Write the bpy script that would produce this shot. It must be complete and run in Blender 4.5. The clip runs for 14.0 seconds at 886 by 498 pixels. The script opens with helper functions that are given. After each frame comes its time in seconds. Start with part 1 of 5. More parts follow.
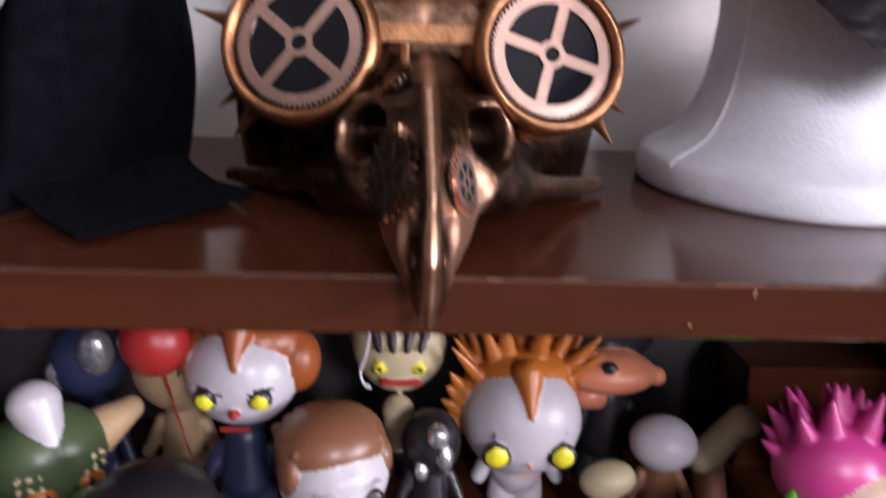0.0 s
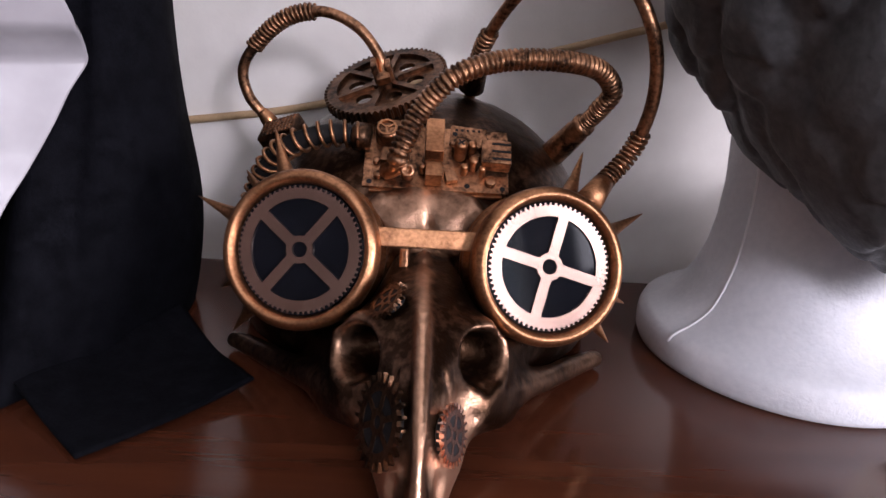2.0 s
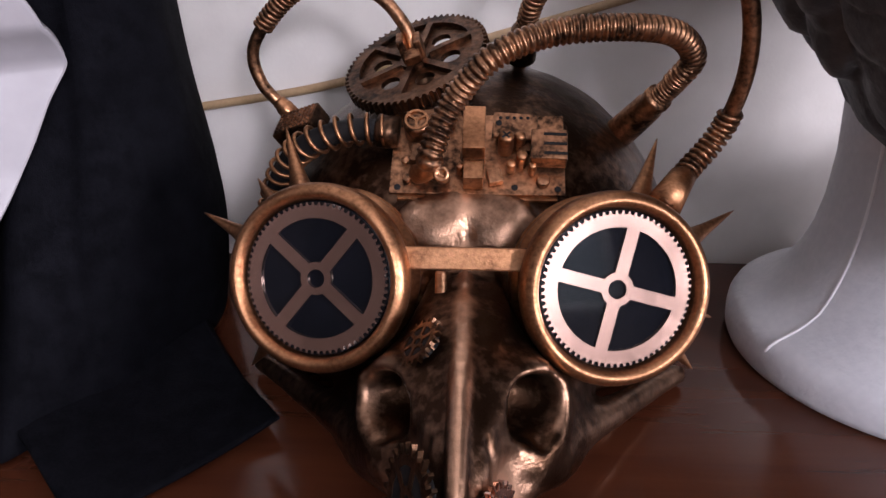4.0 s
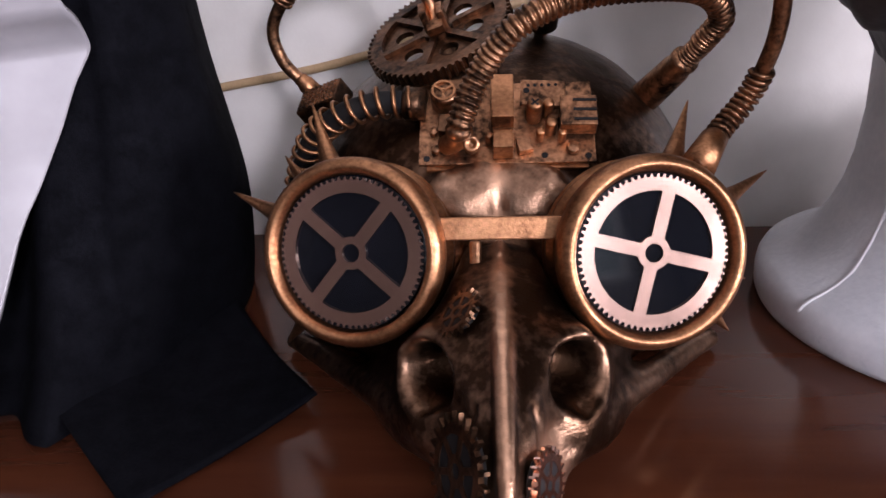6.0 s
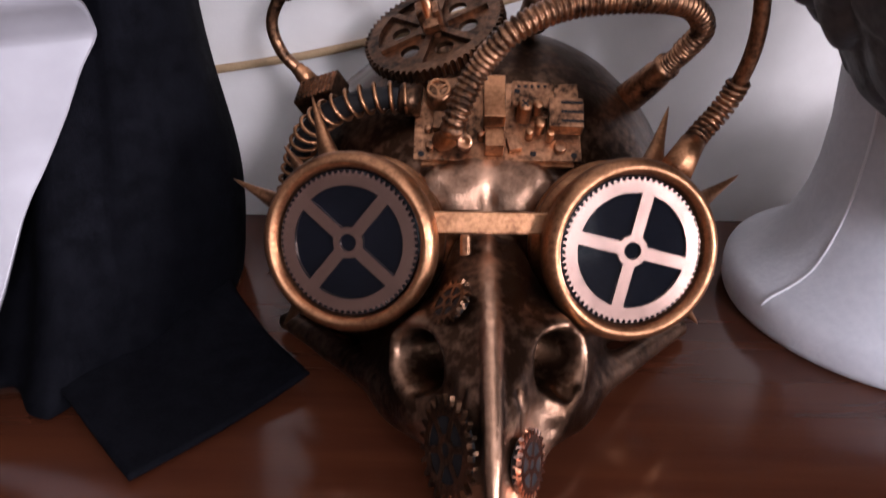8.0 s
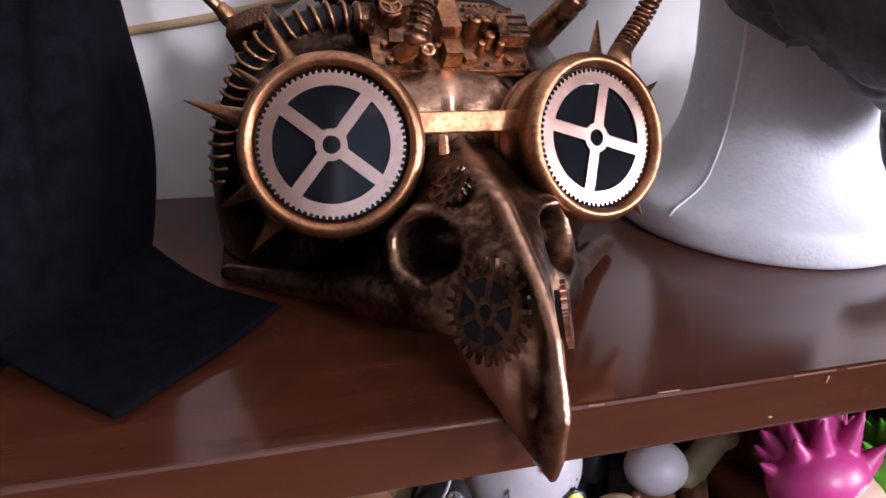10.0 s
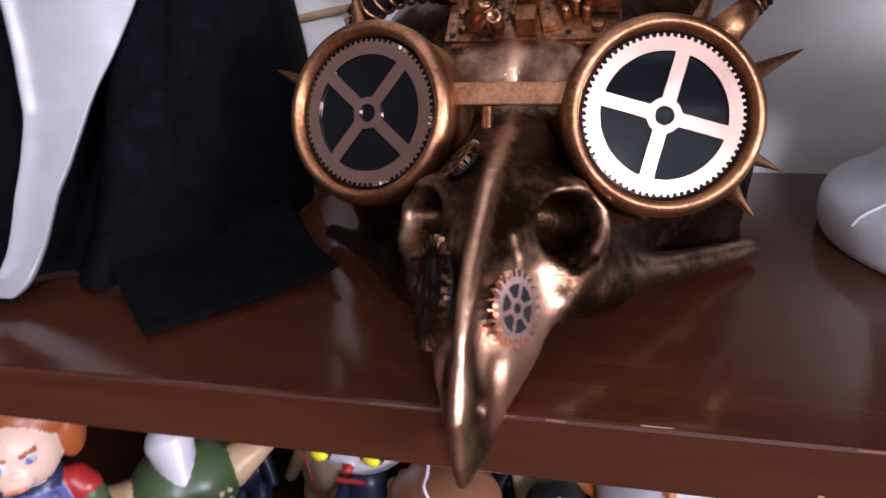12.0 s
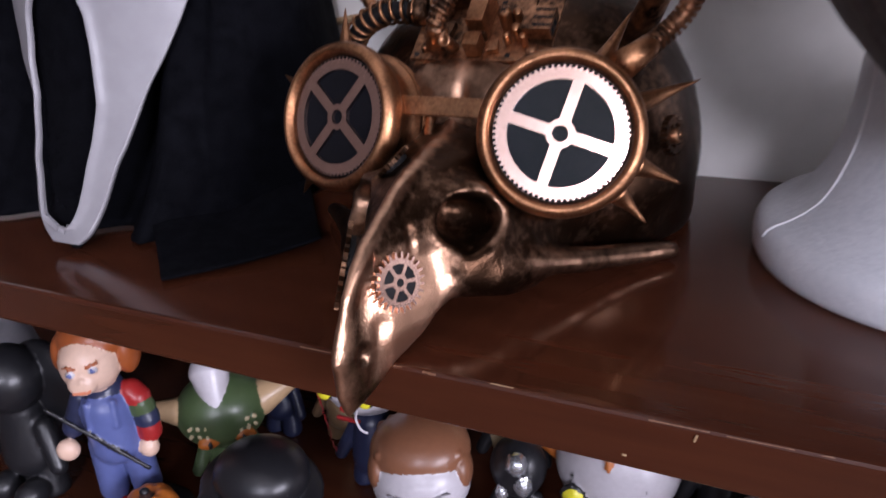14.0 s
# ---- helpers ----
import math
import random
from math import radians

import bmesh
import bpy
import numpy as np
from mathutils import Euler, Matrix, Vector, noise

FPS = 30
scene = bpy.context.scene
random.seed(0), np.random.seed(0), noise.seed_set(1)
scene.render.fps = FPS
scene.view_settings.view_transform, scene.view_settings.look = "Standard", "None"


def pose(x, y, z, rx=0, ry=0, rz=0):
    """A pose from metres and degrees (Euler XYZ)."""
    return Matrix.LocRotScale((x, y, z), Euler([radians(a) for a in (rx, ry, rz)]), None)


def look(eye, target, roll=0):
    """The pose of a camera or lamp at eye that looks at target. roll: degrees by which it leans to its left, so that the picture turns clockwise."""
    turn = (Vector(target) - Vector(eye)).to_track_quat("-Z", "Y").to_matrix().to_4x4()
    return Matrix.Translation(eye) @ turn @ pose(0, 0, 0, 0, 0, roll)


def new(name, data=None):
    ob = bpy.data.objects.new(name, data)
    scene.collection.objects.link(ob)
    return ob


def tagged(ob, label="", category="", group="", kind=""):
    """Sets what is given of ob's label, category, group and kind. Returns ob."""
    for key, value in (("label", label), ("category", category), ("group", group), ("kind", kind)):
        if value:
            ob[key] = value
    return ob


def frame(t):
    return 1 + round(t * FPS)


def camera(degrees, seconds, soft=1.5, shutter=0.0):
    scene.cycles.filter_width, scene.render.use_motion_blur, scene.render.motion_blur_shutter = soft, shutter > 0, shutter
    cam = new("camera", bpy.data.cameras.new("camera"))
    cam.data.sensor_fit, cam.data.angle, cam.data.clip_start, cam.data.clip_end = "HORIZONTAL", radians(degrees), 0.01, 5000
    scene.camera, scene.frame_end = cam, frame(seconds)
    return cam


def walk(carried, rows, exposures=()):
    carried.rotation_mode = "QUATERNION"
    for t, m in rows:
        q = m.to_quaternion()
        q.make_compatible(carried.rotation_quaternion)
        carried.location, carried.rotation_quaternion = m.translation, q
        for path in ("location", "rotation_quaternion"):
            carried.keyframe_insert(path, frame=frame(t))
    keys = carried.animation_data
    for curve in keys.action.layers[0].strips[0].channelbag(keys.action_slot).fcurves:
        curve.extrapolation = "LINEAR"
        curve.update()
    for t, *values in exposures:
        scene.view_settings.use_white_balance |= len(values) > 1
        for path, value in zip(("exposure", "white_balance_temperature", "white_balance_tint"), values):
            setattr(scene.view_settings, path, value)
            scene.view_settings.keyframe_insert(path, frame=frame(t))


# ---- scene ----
LENS = 61.81
ROWS = [
    (0.0, -0.0127, -0.2393, 0.0919, 71.25, -2.57, -3.37),
    (0.2, -0.0096, -0.2302, 0.1199, 71.69, -1.83, -0.97),
    (0.5, -0.0296, -0.2248, 0.1269, 74.75, -3.15, -3.12),
    (1.0, -0.0351, -0.2131, 0.1421, 73.42, -3.56, -3.34),
    (1.5, -0.0335, -0.2104, 0.1658, 70.75, -4.03, -3.71),
    (2.0, -0.0072, -0.2138, 0.1777, 70.61, -4.06, -1.42),
    (2.5, -0.0051, -0.1962, 0.1793, 73.65, -3.28, -0.39),
    (2.7, -0.0074, -0.1854, 0.1795, 72.45, -3.48, 0.76),
    (4.8, 0.0121, -0.1504, 0.1941, 64.17, 1.53, 3.63),
    (5.0, 0.0011, -0.1544, 0.1879, 64.52, 1.56, 3.23),
    (5.5, 0.0039, -0.1479, 0.1847, 63.35, 2.01, 2.97),
    (6.0, -0.0040, -0.1534, 0.1872, 63.57, 2.32, 2.75),
    (6.5, -0.0100, -0.1544, 0.1835, 61.92, 2.41, 3.64),
    (7.0, -0.0008, -0.1542, 0.2000, 59.90, 2.45, 3.46),
    (7.5, -0.0015, -0.1602, 0.2180, 61.11, 1.65, 2.55),
    (8.0, -0.0113, -0.1645, 0.2001, 61.56, -0.18, 1.44),
    (8.5, -0.0149, -0.1974, 0.1734, 62.12, -0.02, 0.64),
    (8.7, -0.0240, -0.1999, 0.1741, 61.02, -0.35, -1.06),
    (11.0, -0.1090, -0.1692, 0.1154, 72.25, -1.35, -22.25),
    (11.5, -0.0331, -0.1676, 0.1217, 68.69, 2.07, -6.35),
    (12.0, 0.0403, -0.1779, 0.1296, 67.16, 3.04, 13.48),
    (12.5, 0.1123, -0.1721, 0.1254, 67.03, 4.03, 23.24),
    (12.7, 0.1257, -0.1650, 0.1226, 66.32, 4.69, 26.90),
    (13.0, 0.1374, -0.1535, 0.1175, 65.65, 5.34, 29.68),
    (13.5, 0.1397, -0.1562, 0.1212, 64.76, 5.20, 30.31),
    (14.0, 0.1297, -0.2025, 0.1534, 65.51, 3.15, 24.11),
]
cam = camera(LENS, 14.0, 1.5, 0.4)
walk(cam, [(t, pose(x, y, z, rx, ry, rz)) for t, x, y, z, rx, ry, rz in ROWS], [(0.0, 0.5, 6500, 10), (5.0, 0.52, 6500, 10), (6.5, 0.6, 6400, 10), (8.7, 0.6, 6350, 10), (11.0, 0.75, 6150, 11), (12.0, 0.5, 6100, 10), (12.7, -0.18, 5850, 10), (13.5, -0.05, 5900, 10), (14.0, 0.08, 6150, 10)])

# World and lights: windows behind and beside the viewer, a dim sky outside them.
world = bpy.data.worlds.new("sky")
scene.world = world
world.use_nodes = True
wn = world.node_tree
sky = wn.nodes.new("ShaderNodeTexSky")
sky.sky_type = "NISHITA"
sky.sun_disc = False
sky.sun_elevation, sky.sun_rotation = radians(40), radians(160)
wn.nodes["Background"].inputs["Strength"].default_value = 0.1
wn.links.new(sky.outputs[0], wn.nodes["Background"].inputs["Color"])

EAST = dict(y0=-1.87, y1=-0.43, z0=0.12, z1=0.56)
EAST_TALL = dict(y0=-2.50, y1=-1.95, z0=1.00, z1=1.70)
WIN = dict(x0=-0.95, x1=2.0, z0=0.55, z1=1.65, y=-2.6)


def area_lamp(name, m, w, h, watts, colour):
    data = bpy.data.lights.new(name, "AREA")
    data.shape, data.size, data.size_y, data.energy, data.color = "RECTANGLE", w, h, watts, colour
    ob = new(name, data)
    ob.matrix_world = m
    return ob


# wide added lamp for lit upper walls, a bright pane, two east windows
area_lamp("upper_wall_fill_light", pose(0.52, -2.63, 1.10, 90, 0, 180), 2.8, 1.0, 23.0, (0.87, 0.845, 1.0))
area_lamp("bright_pane_light", look((1.02, -2.58, 1.02), (0.05, 0.1, 0.05)), 0.42, 0.44, 35.0, (0.92, 0.86, 1.0))
area_lamp("east_window_light", pose(2.19, -1.15, 0.34, 90, 0, 90), 1.40, 0.40, 72.0, (0.93, 0.87, 1.0))
area_lamp("tall_window_light", pose(2.19, -2.225, 1.35, 90, 0, 90), 0.50, 0.66, 4.5, (0.90, 0.87, 1.0))


# ---- materials ----
def material(name):
    m = bpy.data.materials.new(name)
    m.use_nodes = True
    return m, m.node_tree, m.node_tree.nodes["Principled BSDF"]


def mottled(name, dark, light, scale=40.0, rough=(0.4, 0.6), metal=0.0, bump=0.0, bump_scale=300.0, bias=0.5, spread=0.25, coat=0.0,
            stretch=(1, 1, 1), ior=1.5, sheen=0.0, subsurface=0.0, rubbed=0.0, specular=0.5):
    """Two colours mixed by noise at two scales, with roughness that follows and a fine bump."""
    m, nt, p = material(name)
    add, link = nt.nodes.new, nt.links.new
    co = add("ShaderNodeTexCoord")
    mp = add("ShaderNodeMapping")
    mp.inputs["Scale"].default_value = stretch
    link(co.outputs["Object"], mp.inputs["Vector"])
    big, fine = add("ShaderNodeTexNoise"), add("ShaderNodeTexNoise")
    for n, s, d in ((big, scale, 6.0), (fine, scale * 6.3, 4.0)):
        n.inputs["Scale"].default_value, n.inputs["Detail"].default_value = s, d
        link(mp.outputs[0], n.inputs["Vector"])
    mix = add("ShaderNodeMath")
    mix.operation = "MULTIPLY_ADD"
    mix.inputs[1].default_value = 0.45
    link(fine.outputs[0], mix.inputs[0])
    sub = add("ShaderNodeMath")
    sub.operation = "MULTIPLY"
    sub.inputs[1].default_value = 0.55
    link(big.outputs[0], sub.inputs[0])
    link(sub.outputs[0], mix.inputs[2])
    ramp = add("ShaderNodeMapRange")
    ramp.inputs["From Min"].default_value, ramp.inputs["From Max"].default_value = bias - spread / 2, bias + spread / 2
    # per-vertex value lightens the colour: rubbed edges and painted highlights
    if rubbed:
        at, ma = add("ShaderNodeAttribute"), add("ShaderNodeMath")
        at.attribute_name, ma.operation = "rub_shine", "MULTIPLY_ADD"
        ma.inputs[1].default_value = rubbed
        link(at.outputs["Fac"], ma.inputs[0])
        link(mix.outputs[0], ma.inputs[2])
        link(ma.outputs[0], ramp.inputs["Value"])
    else:
        link(mix.outputs[0], ramp.inputs["Value"])
    col = add("ShaderNodeMix")
    col.data_type = "RGBA"
    col.inputs["A"].default_value, col.inputs["B"].default_value = (*dark, 1), (*light, 1)
    link(ramp.outputs[0], col.inputs["Factor"])
    link(col.outputs["Result"], p.inputs["Base Color"])
    ro = add("ShaderNodeMapRange")
    ro.inputs["To Min"].default_value, ro.inputs["To Max"].default_value = rough[1], rough[0]
    link(ramp.outputs[0], ro.inputs["Value"])
    link(ro.outputs[0], p.inputs["Roughness"])
    p.inputs["Metallic"].default_value, p.inputs["IOR"].default_value = metal, ior
    p.inputs["Specular IOR Level"].default_value = specular
    p.inputs["Coat Weight"].default_value = coat
    p.inputs["Coat Roughness"].default_value = 0.12
    p.inputs["Sheen Weight"].default_value = sheen
    p.inputs["Subsurface Weight"].default_value = subsurface
    p.inputs["Subsurface Radius"].default_value = (0.01, 0.01, 0.01)
    if bump:
        bn, b = add("ShaderNodeTexNoise"), add("ShaderNodeBump")
        bn.inputs["Scale"].default_value, bn.inputs["Detail"].default_value = bump_scale, 5.0
        link(mp.outputs[0], bn.inputs["Vector"])
        b.inputs["Strength"].default_value, b.inputs["Distance"].default_value = bump, 0.001
        link(bn.outputs[0], b.inputs["Height"])
        link(b.outputs[0], p.inputs["Normal"])
    return m


def wood(name, dark, light, rough=0.22, along="X"):
    m, nt, p = material(name)
    add, link = nt.nodes.new, nt.links.new
    co, mp = add("ShaderNodeTexCoord"), add("ShaderNodeMapping")
    mp.inputs["Scale"].default_value = (1.2, 14, 14) if along == "X" else (14, 14, 1.2)
    link(co.outputs["Object"], mp.inputs["Vector"])
    wave, n1, n2 = add("ShaderNodeTexWave"), add("ShaderNodeTexNoise"), add("ShaderNodeTexNoise")
    wave.bands_direction = "Y"
    wave.inputs["Scale"].default_value, wave.inputs["Distortion"].default_value = 0.9, 11.0
    wave.inputs["Detail"].default_value, wave.inputs["Detail Scale"].default_value = 4.0, 1.5
    n1.inputs["Scale"].default_value, n1.inputs["Detail"].default_value = 12.0, 8.0
    n2.inputs["Scale"].default_value, n2.inputs["Detail"].default_value = 5.0, 3.0
    for n in (wave, n1):
        link(mp.outputs[0], n.inputs["Vector"])
    link(co.outputs["Object"], n2.inputs["Vector"])
    mul = add("ShaderNodeMath")
    mul.operation = "MULTIPLY_ADD"
    mul.inputs[1].default_value = 0.22
    link(wave.outputs[1], mul.inputs[0])
    half = add("ShaderNodeMath")
    half.operation = "MULTIPLY"
    half.inputs[1].default_value = 0.7
    link(n1.outputs[0], half.inputs[0])
    link(half.outputs[0], mul.inputs[2])
    col = add("ShaderNodeMix")
    col.data_type = "RGBA"
    col.inputs["A"].default_value, col.inputs["B"].default_value = (*dark, 1), (*light, 1)
    link(mul.outputs[0], col.inputs["Factor"])
    link(col.outputs["Result"], p.inputs["Base Color"])
    ro = add("ShaderNodeMapRange")
    ro.inputs["To Min"].default_value, ro.inputs["To Max"].default_value = rough * 0.7, rough * 1.6
    link(n2.outputs[0], ro.inputs["Value"])
    link(ro.outputs[0], p.inputs["Roughness"])
    b = add("ShaderNodeBump")
    b.inputs["Strength"].default_value, b.inputs["Distance"].default_value = 0.12, 0.0006
    link(n1.outputs[0], b.inputs["Height"])
    link(b.outputs[0], p.inputs["Normal"])
    return m


M = {}
M["shelf"] = wood("varnished_red_brown_wood", (0.036, 0.0100, 0.0050), (0.078, 0.0235, 0.0105), 0.13)
M["worn"] = mottled("worn_bare_wood", (0.12, 0.05, 0.025), (0.24, 0.12, 0.06), 90, (0.4, 0.6))
M["shelf_dark"] = wood("dark_back_panel", (0.020, 0.017, 0.018), (0.034, 0.029, 0.030), 0.5)
M["wall"] = mottled("white_wall_paint", (0.73, 0.705, 0.665), (0.81, 0.785, 0.745), 9, (0.6, 0.75), bump=0.1, bump_scale=500)
# for the unseen walls: kept dark so they bounce little light
M["room"] = mottled("low_bounce_paint", (0.10, 0.085, 0.08), (0.14, 0.12, 0.115), 6, (0.6, 0.8))
M["floor"] = wood("floor_boards", (0.07, 0.035, 0.02), (0.13, 0.07, 0.04), 0.4)
M["ceiling"] = mottled("ceiling_paint", (0.72, 0.71, 0.69), (0.78, 0.77, 0.75), 5, (0.8, 0.9))
M["bronze"] = mottled("rubbed_bronze", (0.040, 0.022, 0.014), (0.47, 0.240, 0.130), 75, (0.30, 0.46), 1.0, 0.25, 900, 0.50, 0.22)
M["bronze_dark"] = mottled("aged_dark_bronze", (0.028, 0.017, 0.011), (0.24, 0.125, 0.070), 60, (0.30, 0.42), 1.0, 0.2, 700, 0.53, 0.28)
M["shell"] = mottled("rubbed_highlit_bronze", (0.044, 0.022, 0.012), (0.77, 0.46, 0.30), 46, (0.32, 0.28), 0.97, 0.22, 900, 0.88, 0.76, rubbed=0.60)
M["copper"] = mottled("brushed_copper_paint", (0.15, 0.070, 0.034), (0.49, 0.240, 0.120), 110, (0.33, 0.45), 1.0, 0.15, 1500, 0.46, 0.3)
M["gear_copper"] = mottled("polished_rose_copper", (0.72, 0.47, 0.38), (0.83, 0.56, 0.46), 60, (0.16, 0.22), 1.0)
M["lens"] = mottled("glossy_black_lens", (0.003, 0.0035, 0.005), (0.005, 0.0055, 0.008), 30, (0.05, 0.08), 0.0, ior=1.45, specular=0.38)
M["black"] = mottled("black_plastic", (0.004, 0.004, 0.005), (0.010, 0.009, 0.009), 60, (0.6, 0.75), specular=0.25)
M["foam"] = mottled("white_polystyrene_foam", (0.62, 0.635, 0.67), (0.70, 0.71, 0.74), 45, (0.55, 0.7), bump=0.35, bump_scale=420, subsurface=0.15)
M["seam"] = mottled("bright_foam_seam", (0.84, 0.85, 0.87), (0.88, 0.88, 0.9), 60, (0.5, 0.6))
M["rubber"] = mottled("grey_latex", (0.016, 0.0165, 0.018), (0.105, 0.109, 0.113), 38, (0.42, 0.6), bump=0.5, bump_scale=260, bias=0.52, spread=0.55)
M["cloth"] = mottled("black_cotton_cloth", (0.0015, 0.0016, 0.0025), (0.0036, 0.0038, 0.0058), 120, (0.8, 0.95), bump=0.3, bump_scale=1800, specular=0.06)
M["ghost"] = mottled("white_mask_plastic", (0.28, 0.27, 0.285), (0.32, 0.31, 0.325), 14, (0.28, 0.4), subsurface=0.1)
M["cable"] = mottled("tan_cable_sheath", (0.36, 0.24, 0.13), (0.46, 0.32, 0.18), 80, (0.4, 0.5))
M["glass"], _nt, _p = material("window_glass")
_p.inputs["Transmission Weight"].default_value, _p.inputs["Roughness"].default_value = 1.0, 0.0
M["frame_white"] = mottled("white_window_paint", (0.74, 0.73, 0.7), (0.8, 0.79, 0.77), 12, (0.35, 0.5))


def vinyl(name, c, rough=(0.3, 0.42), metal=0.0):
    M[name] = mottled(name, tuple(v * 0.93 for v in c), tuple(min(1, v * 1.04) for v in c), 55, rough, metal, bump=0.06, bump_scale=600)


for _n, _c in dict(v_white=(0.48, 0.455, 0.48), v_red=(0.30, 0.018, 0.018), v_orange=(0.42, 0.125, 0.02), v_ginger=(0.28, 0.070, 0.017), v_brown=(0.20, 0.085, 0.044),
                   v_black=(0.012, 0.012, 0.014), v_cream=(0.50, 0.42, 0.26), v_green=(0.055, 0.085, 0.035), v_lime=(0.12, 0.55, 0.03), v_pink=(0.55, 0.05, 0.24),
                   v_yellow=(0.72, 0.66, 0.03), v_blue=(0.09, 0.115, 0.28), v_skin=(0.66, 0.46, 0.35), v_grey=(0.26, 0.25, 0.27), v_navy=(0.02, 0.025, 0.06),
                   v_salmon=(0.62, 0.22, 0.12), v_tan=(0.40, 0.27, 0.15)).items():
    vinyl(_n, _c)
vinyl("v_silver", (0.55, 0.56, 0.58), (0.2, 0.3), 0.8)


# ---- mesh helpers ----
def mesh_from(name, verts, faces, mats, smooth=True, index=None):
    me = bpy.data.meshes.new(name)
    me.from_pydata([tuple(v) for v in verts], [], [tuple(f) for f in faces])
    for m in (mats if isinstance(mats, (list, tuple)) else [mats]):
        me.materials.append(m)
    me.polygons.foreach_set("use_smooth", [smooth] * len(me.polygons))
    if index is not None:
        me.polygons.foreach_set("material_index", [int(i) for i in index])
    me.update()
    return me


def part(name, me, parent=None, label="", mat=None):
    """Links a mesh (or a bmesh, with its material) as one object, in place, under a thing or a part."""
    if isinstance(me, bmesh.types.BMesh):
        bm, me = me, bpy.data.meshes.new(name)
        bm.to_mesh(me)
        bm.free()
        me.materials.append(mat)
    ob = new(name, me)
    if parent is not None:
        ob.parent = parent
        ob.matrix_parent_inverse = parent.matrix_world.inverted()
    if label:
        tagged(ob, label)
    return ob


def thing(name, at, label, category, group="", kind=""):
    ob = new(name)
    ob.empty_display_size = 0.01
    ob.matrix_world = Matrix.Translation(at)
    bpy.context.view_layer.update()
    return tagged(ob, label, category, group, kind)


def box(bm, m, sx, sy, sz, bevel=0.0, seg=2):
    r = bmesh.ops.create_cube(bm, size=1, matrix=m @ Matrix.Diagonal((sx, sy, sz, 1)))
    if bevel:
        es = {e for v in r["verts"] for e in v.link_edges}
        bmesh.ops.bevel(bm, geom=list(es), offset=bevel, segments=seg, profile=0.6, affect="EDGES")
    return bm


def box_mesh(m, sx, sy, sz, bevel=0.0, seg=2):
    return box(bmesh.new(), m, sx, sy, sz, bevel, seg)


def axes(at, z, x=(1, 0, 0)):
    """A frame at a point with its z along z and its x near x."""
    z = Vector(z).normalized()
    x = Vector(x) - Vector(x).dot(z) * z
    x.normalize()
    y = z.cross(x)
    return Matrix.Translation(at) @ Matrix((x, y, z)).transposed().to_4x4()


def lathe(profile, m, n=48):
    """Verts and faces of a profile of (along, radius) turned about the z axis of m."""
    vs, fs = [], []
    for a, r in profile:
        for i in range(n):
            t = 2 * math.pi * i / n
            vs.append(m @ Vector((r * math.cos(t), r * math.sin(t), a)))
    for k in range(len(profile) - 1):
        for i in range(n):
            j = (i + 1) % n
            fs.append((k * n + i, k * n + j, (k + 1) * n + j, (k + 1) * n + i))
    fs.append(tuple(range(n))[::-1])
    fs.append(tuple((len(profile) - 1) * n + i for i in range(n)))
    return vs, fs


def spline(pts, n):
    """n points evenly along a smooth curve through pts."""
    p = np.array(pts, float)
    q = np.vstack([2 * p[0] - p[1], p, 2 * p[-1] - p[-2]])
    out = []
    for i in range(1, len(q) - 2):
        t = np.linspace(0, 1, 40, endpoint=False)[:, None]
        a, b, c, d = q[i - 1], q[i], q[i + 1], q[i + 2]
        out.append(0.5 * (2 * b + (c - a) * t + (2 * a - 5 * b + 4 * c - d) * t ** 2 + (3 * b - a - 3 * c + d) * t ** 3))
    o = np.vstack(out + [q[-2:-1]])
    s = np.r_[0, np.cumsum(np.linalg.norm(np.diff(o, axis=0), axis=1))]
    u = np.linspace(0, s[-1], n)
    return np.stack([np.interp(u, s, o[:, k]) for k in range(3)], 1), s[-1]


def frames_along(c):
    """Unit tangent and two normals along a curve, carried without twist."""
    t = np.gradient(c, axis=0)
    t /= np.linalg.norm(t, axis=1)[:, None]
    n = np.zeros_like(t)
    a = np.array([0.3, 0.5, 0.8])
    n[0] = a - a.dot(t[0]) * t[0]
    n[0] /= np.linalg.norm(n[0])
    for i in range(1, len(t)):
        v = n[i - 1] - n[i - 1].dot(t[i]) * t[i]
        n[i] = v / np.linalg.norm(v)
    return t, n, np.cross(t, n)


def sweep(c, radius, n=12):
    """Verts and faces of a round section swept along the points c; radius per point."""
    t, a, b = frames_along(c)
    r = np.broadcast_to(radius, len(c))
    ang = np.linspace(0, 2 * math.pi, n, endpoint=False)
    v = c[:, None] + r[:, None, None] * (np.cos(ang)[None, :, None] * a[:, None] + np.sin(ang)[None, :, None] * b[:, None])
    fs = [(k * n + i, k * n + (i + 1) % n, (k + 1) * n + (i + 1) % n, (k + 1) * n + i) for k in range(len(c) - 1) for i in range(n)]
    fs.append(tuple(range(n))[::-1])
    fs.append(tuple((len(c) - 1) * n + i for i in range(n)))
    return v.reshape(-1, 3), fs


def joined(*pieces):
    vs, fs = [], []
    for v, f in pieces:
        o = len(vs)
        vs += [tuple(x) for x in v]
        fs += [tuple(i + o for i in q) for q in f]
    return vs, fs


def ribbed_tube(pts, r, pitch, depth, n=14, per=6):
    _, length = spline(pts, 10)
    k = int(length / pitch * per)
    c, _ = spline(pts, k)
    s = np.arange(k) / per
    return sweep(c, r - depth * (0.5 - 0.5 * np.cos(2 * math.pi * s)) ** 2, n)


def helix(pts, r, wire, pitch, per=14, n=6):
    _, length = spline(pts, 10)
    k = int(length / pitch * per)
    c, _ = spline(pts, k)
    _, a, b = frames_along(c)
    w = 2 * math.pi * np.arange(k)[:, None] / per
    return sweep(c + r * (np.cos(w) * a + np.sin(w) * b), wire, n)


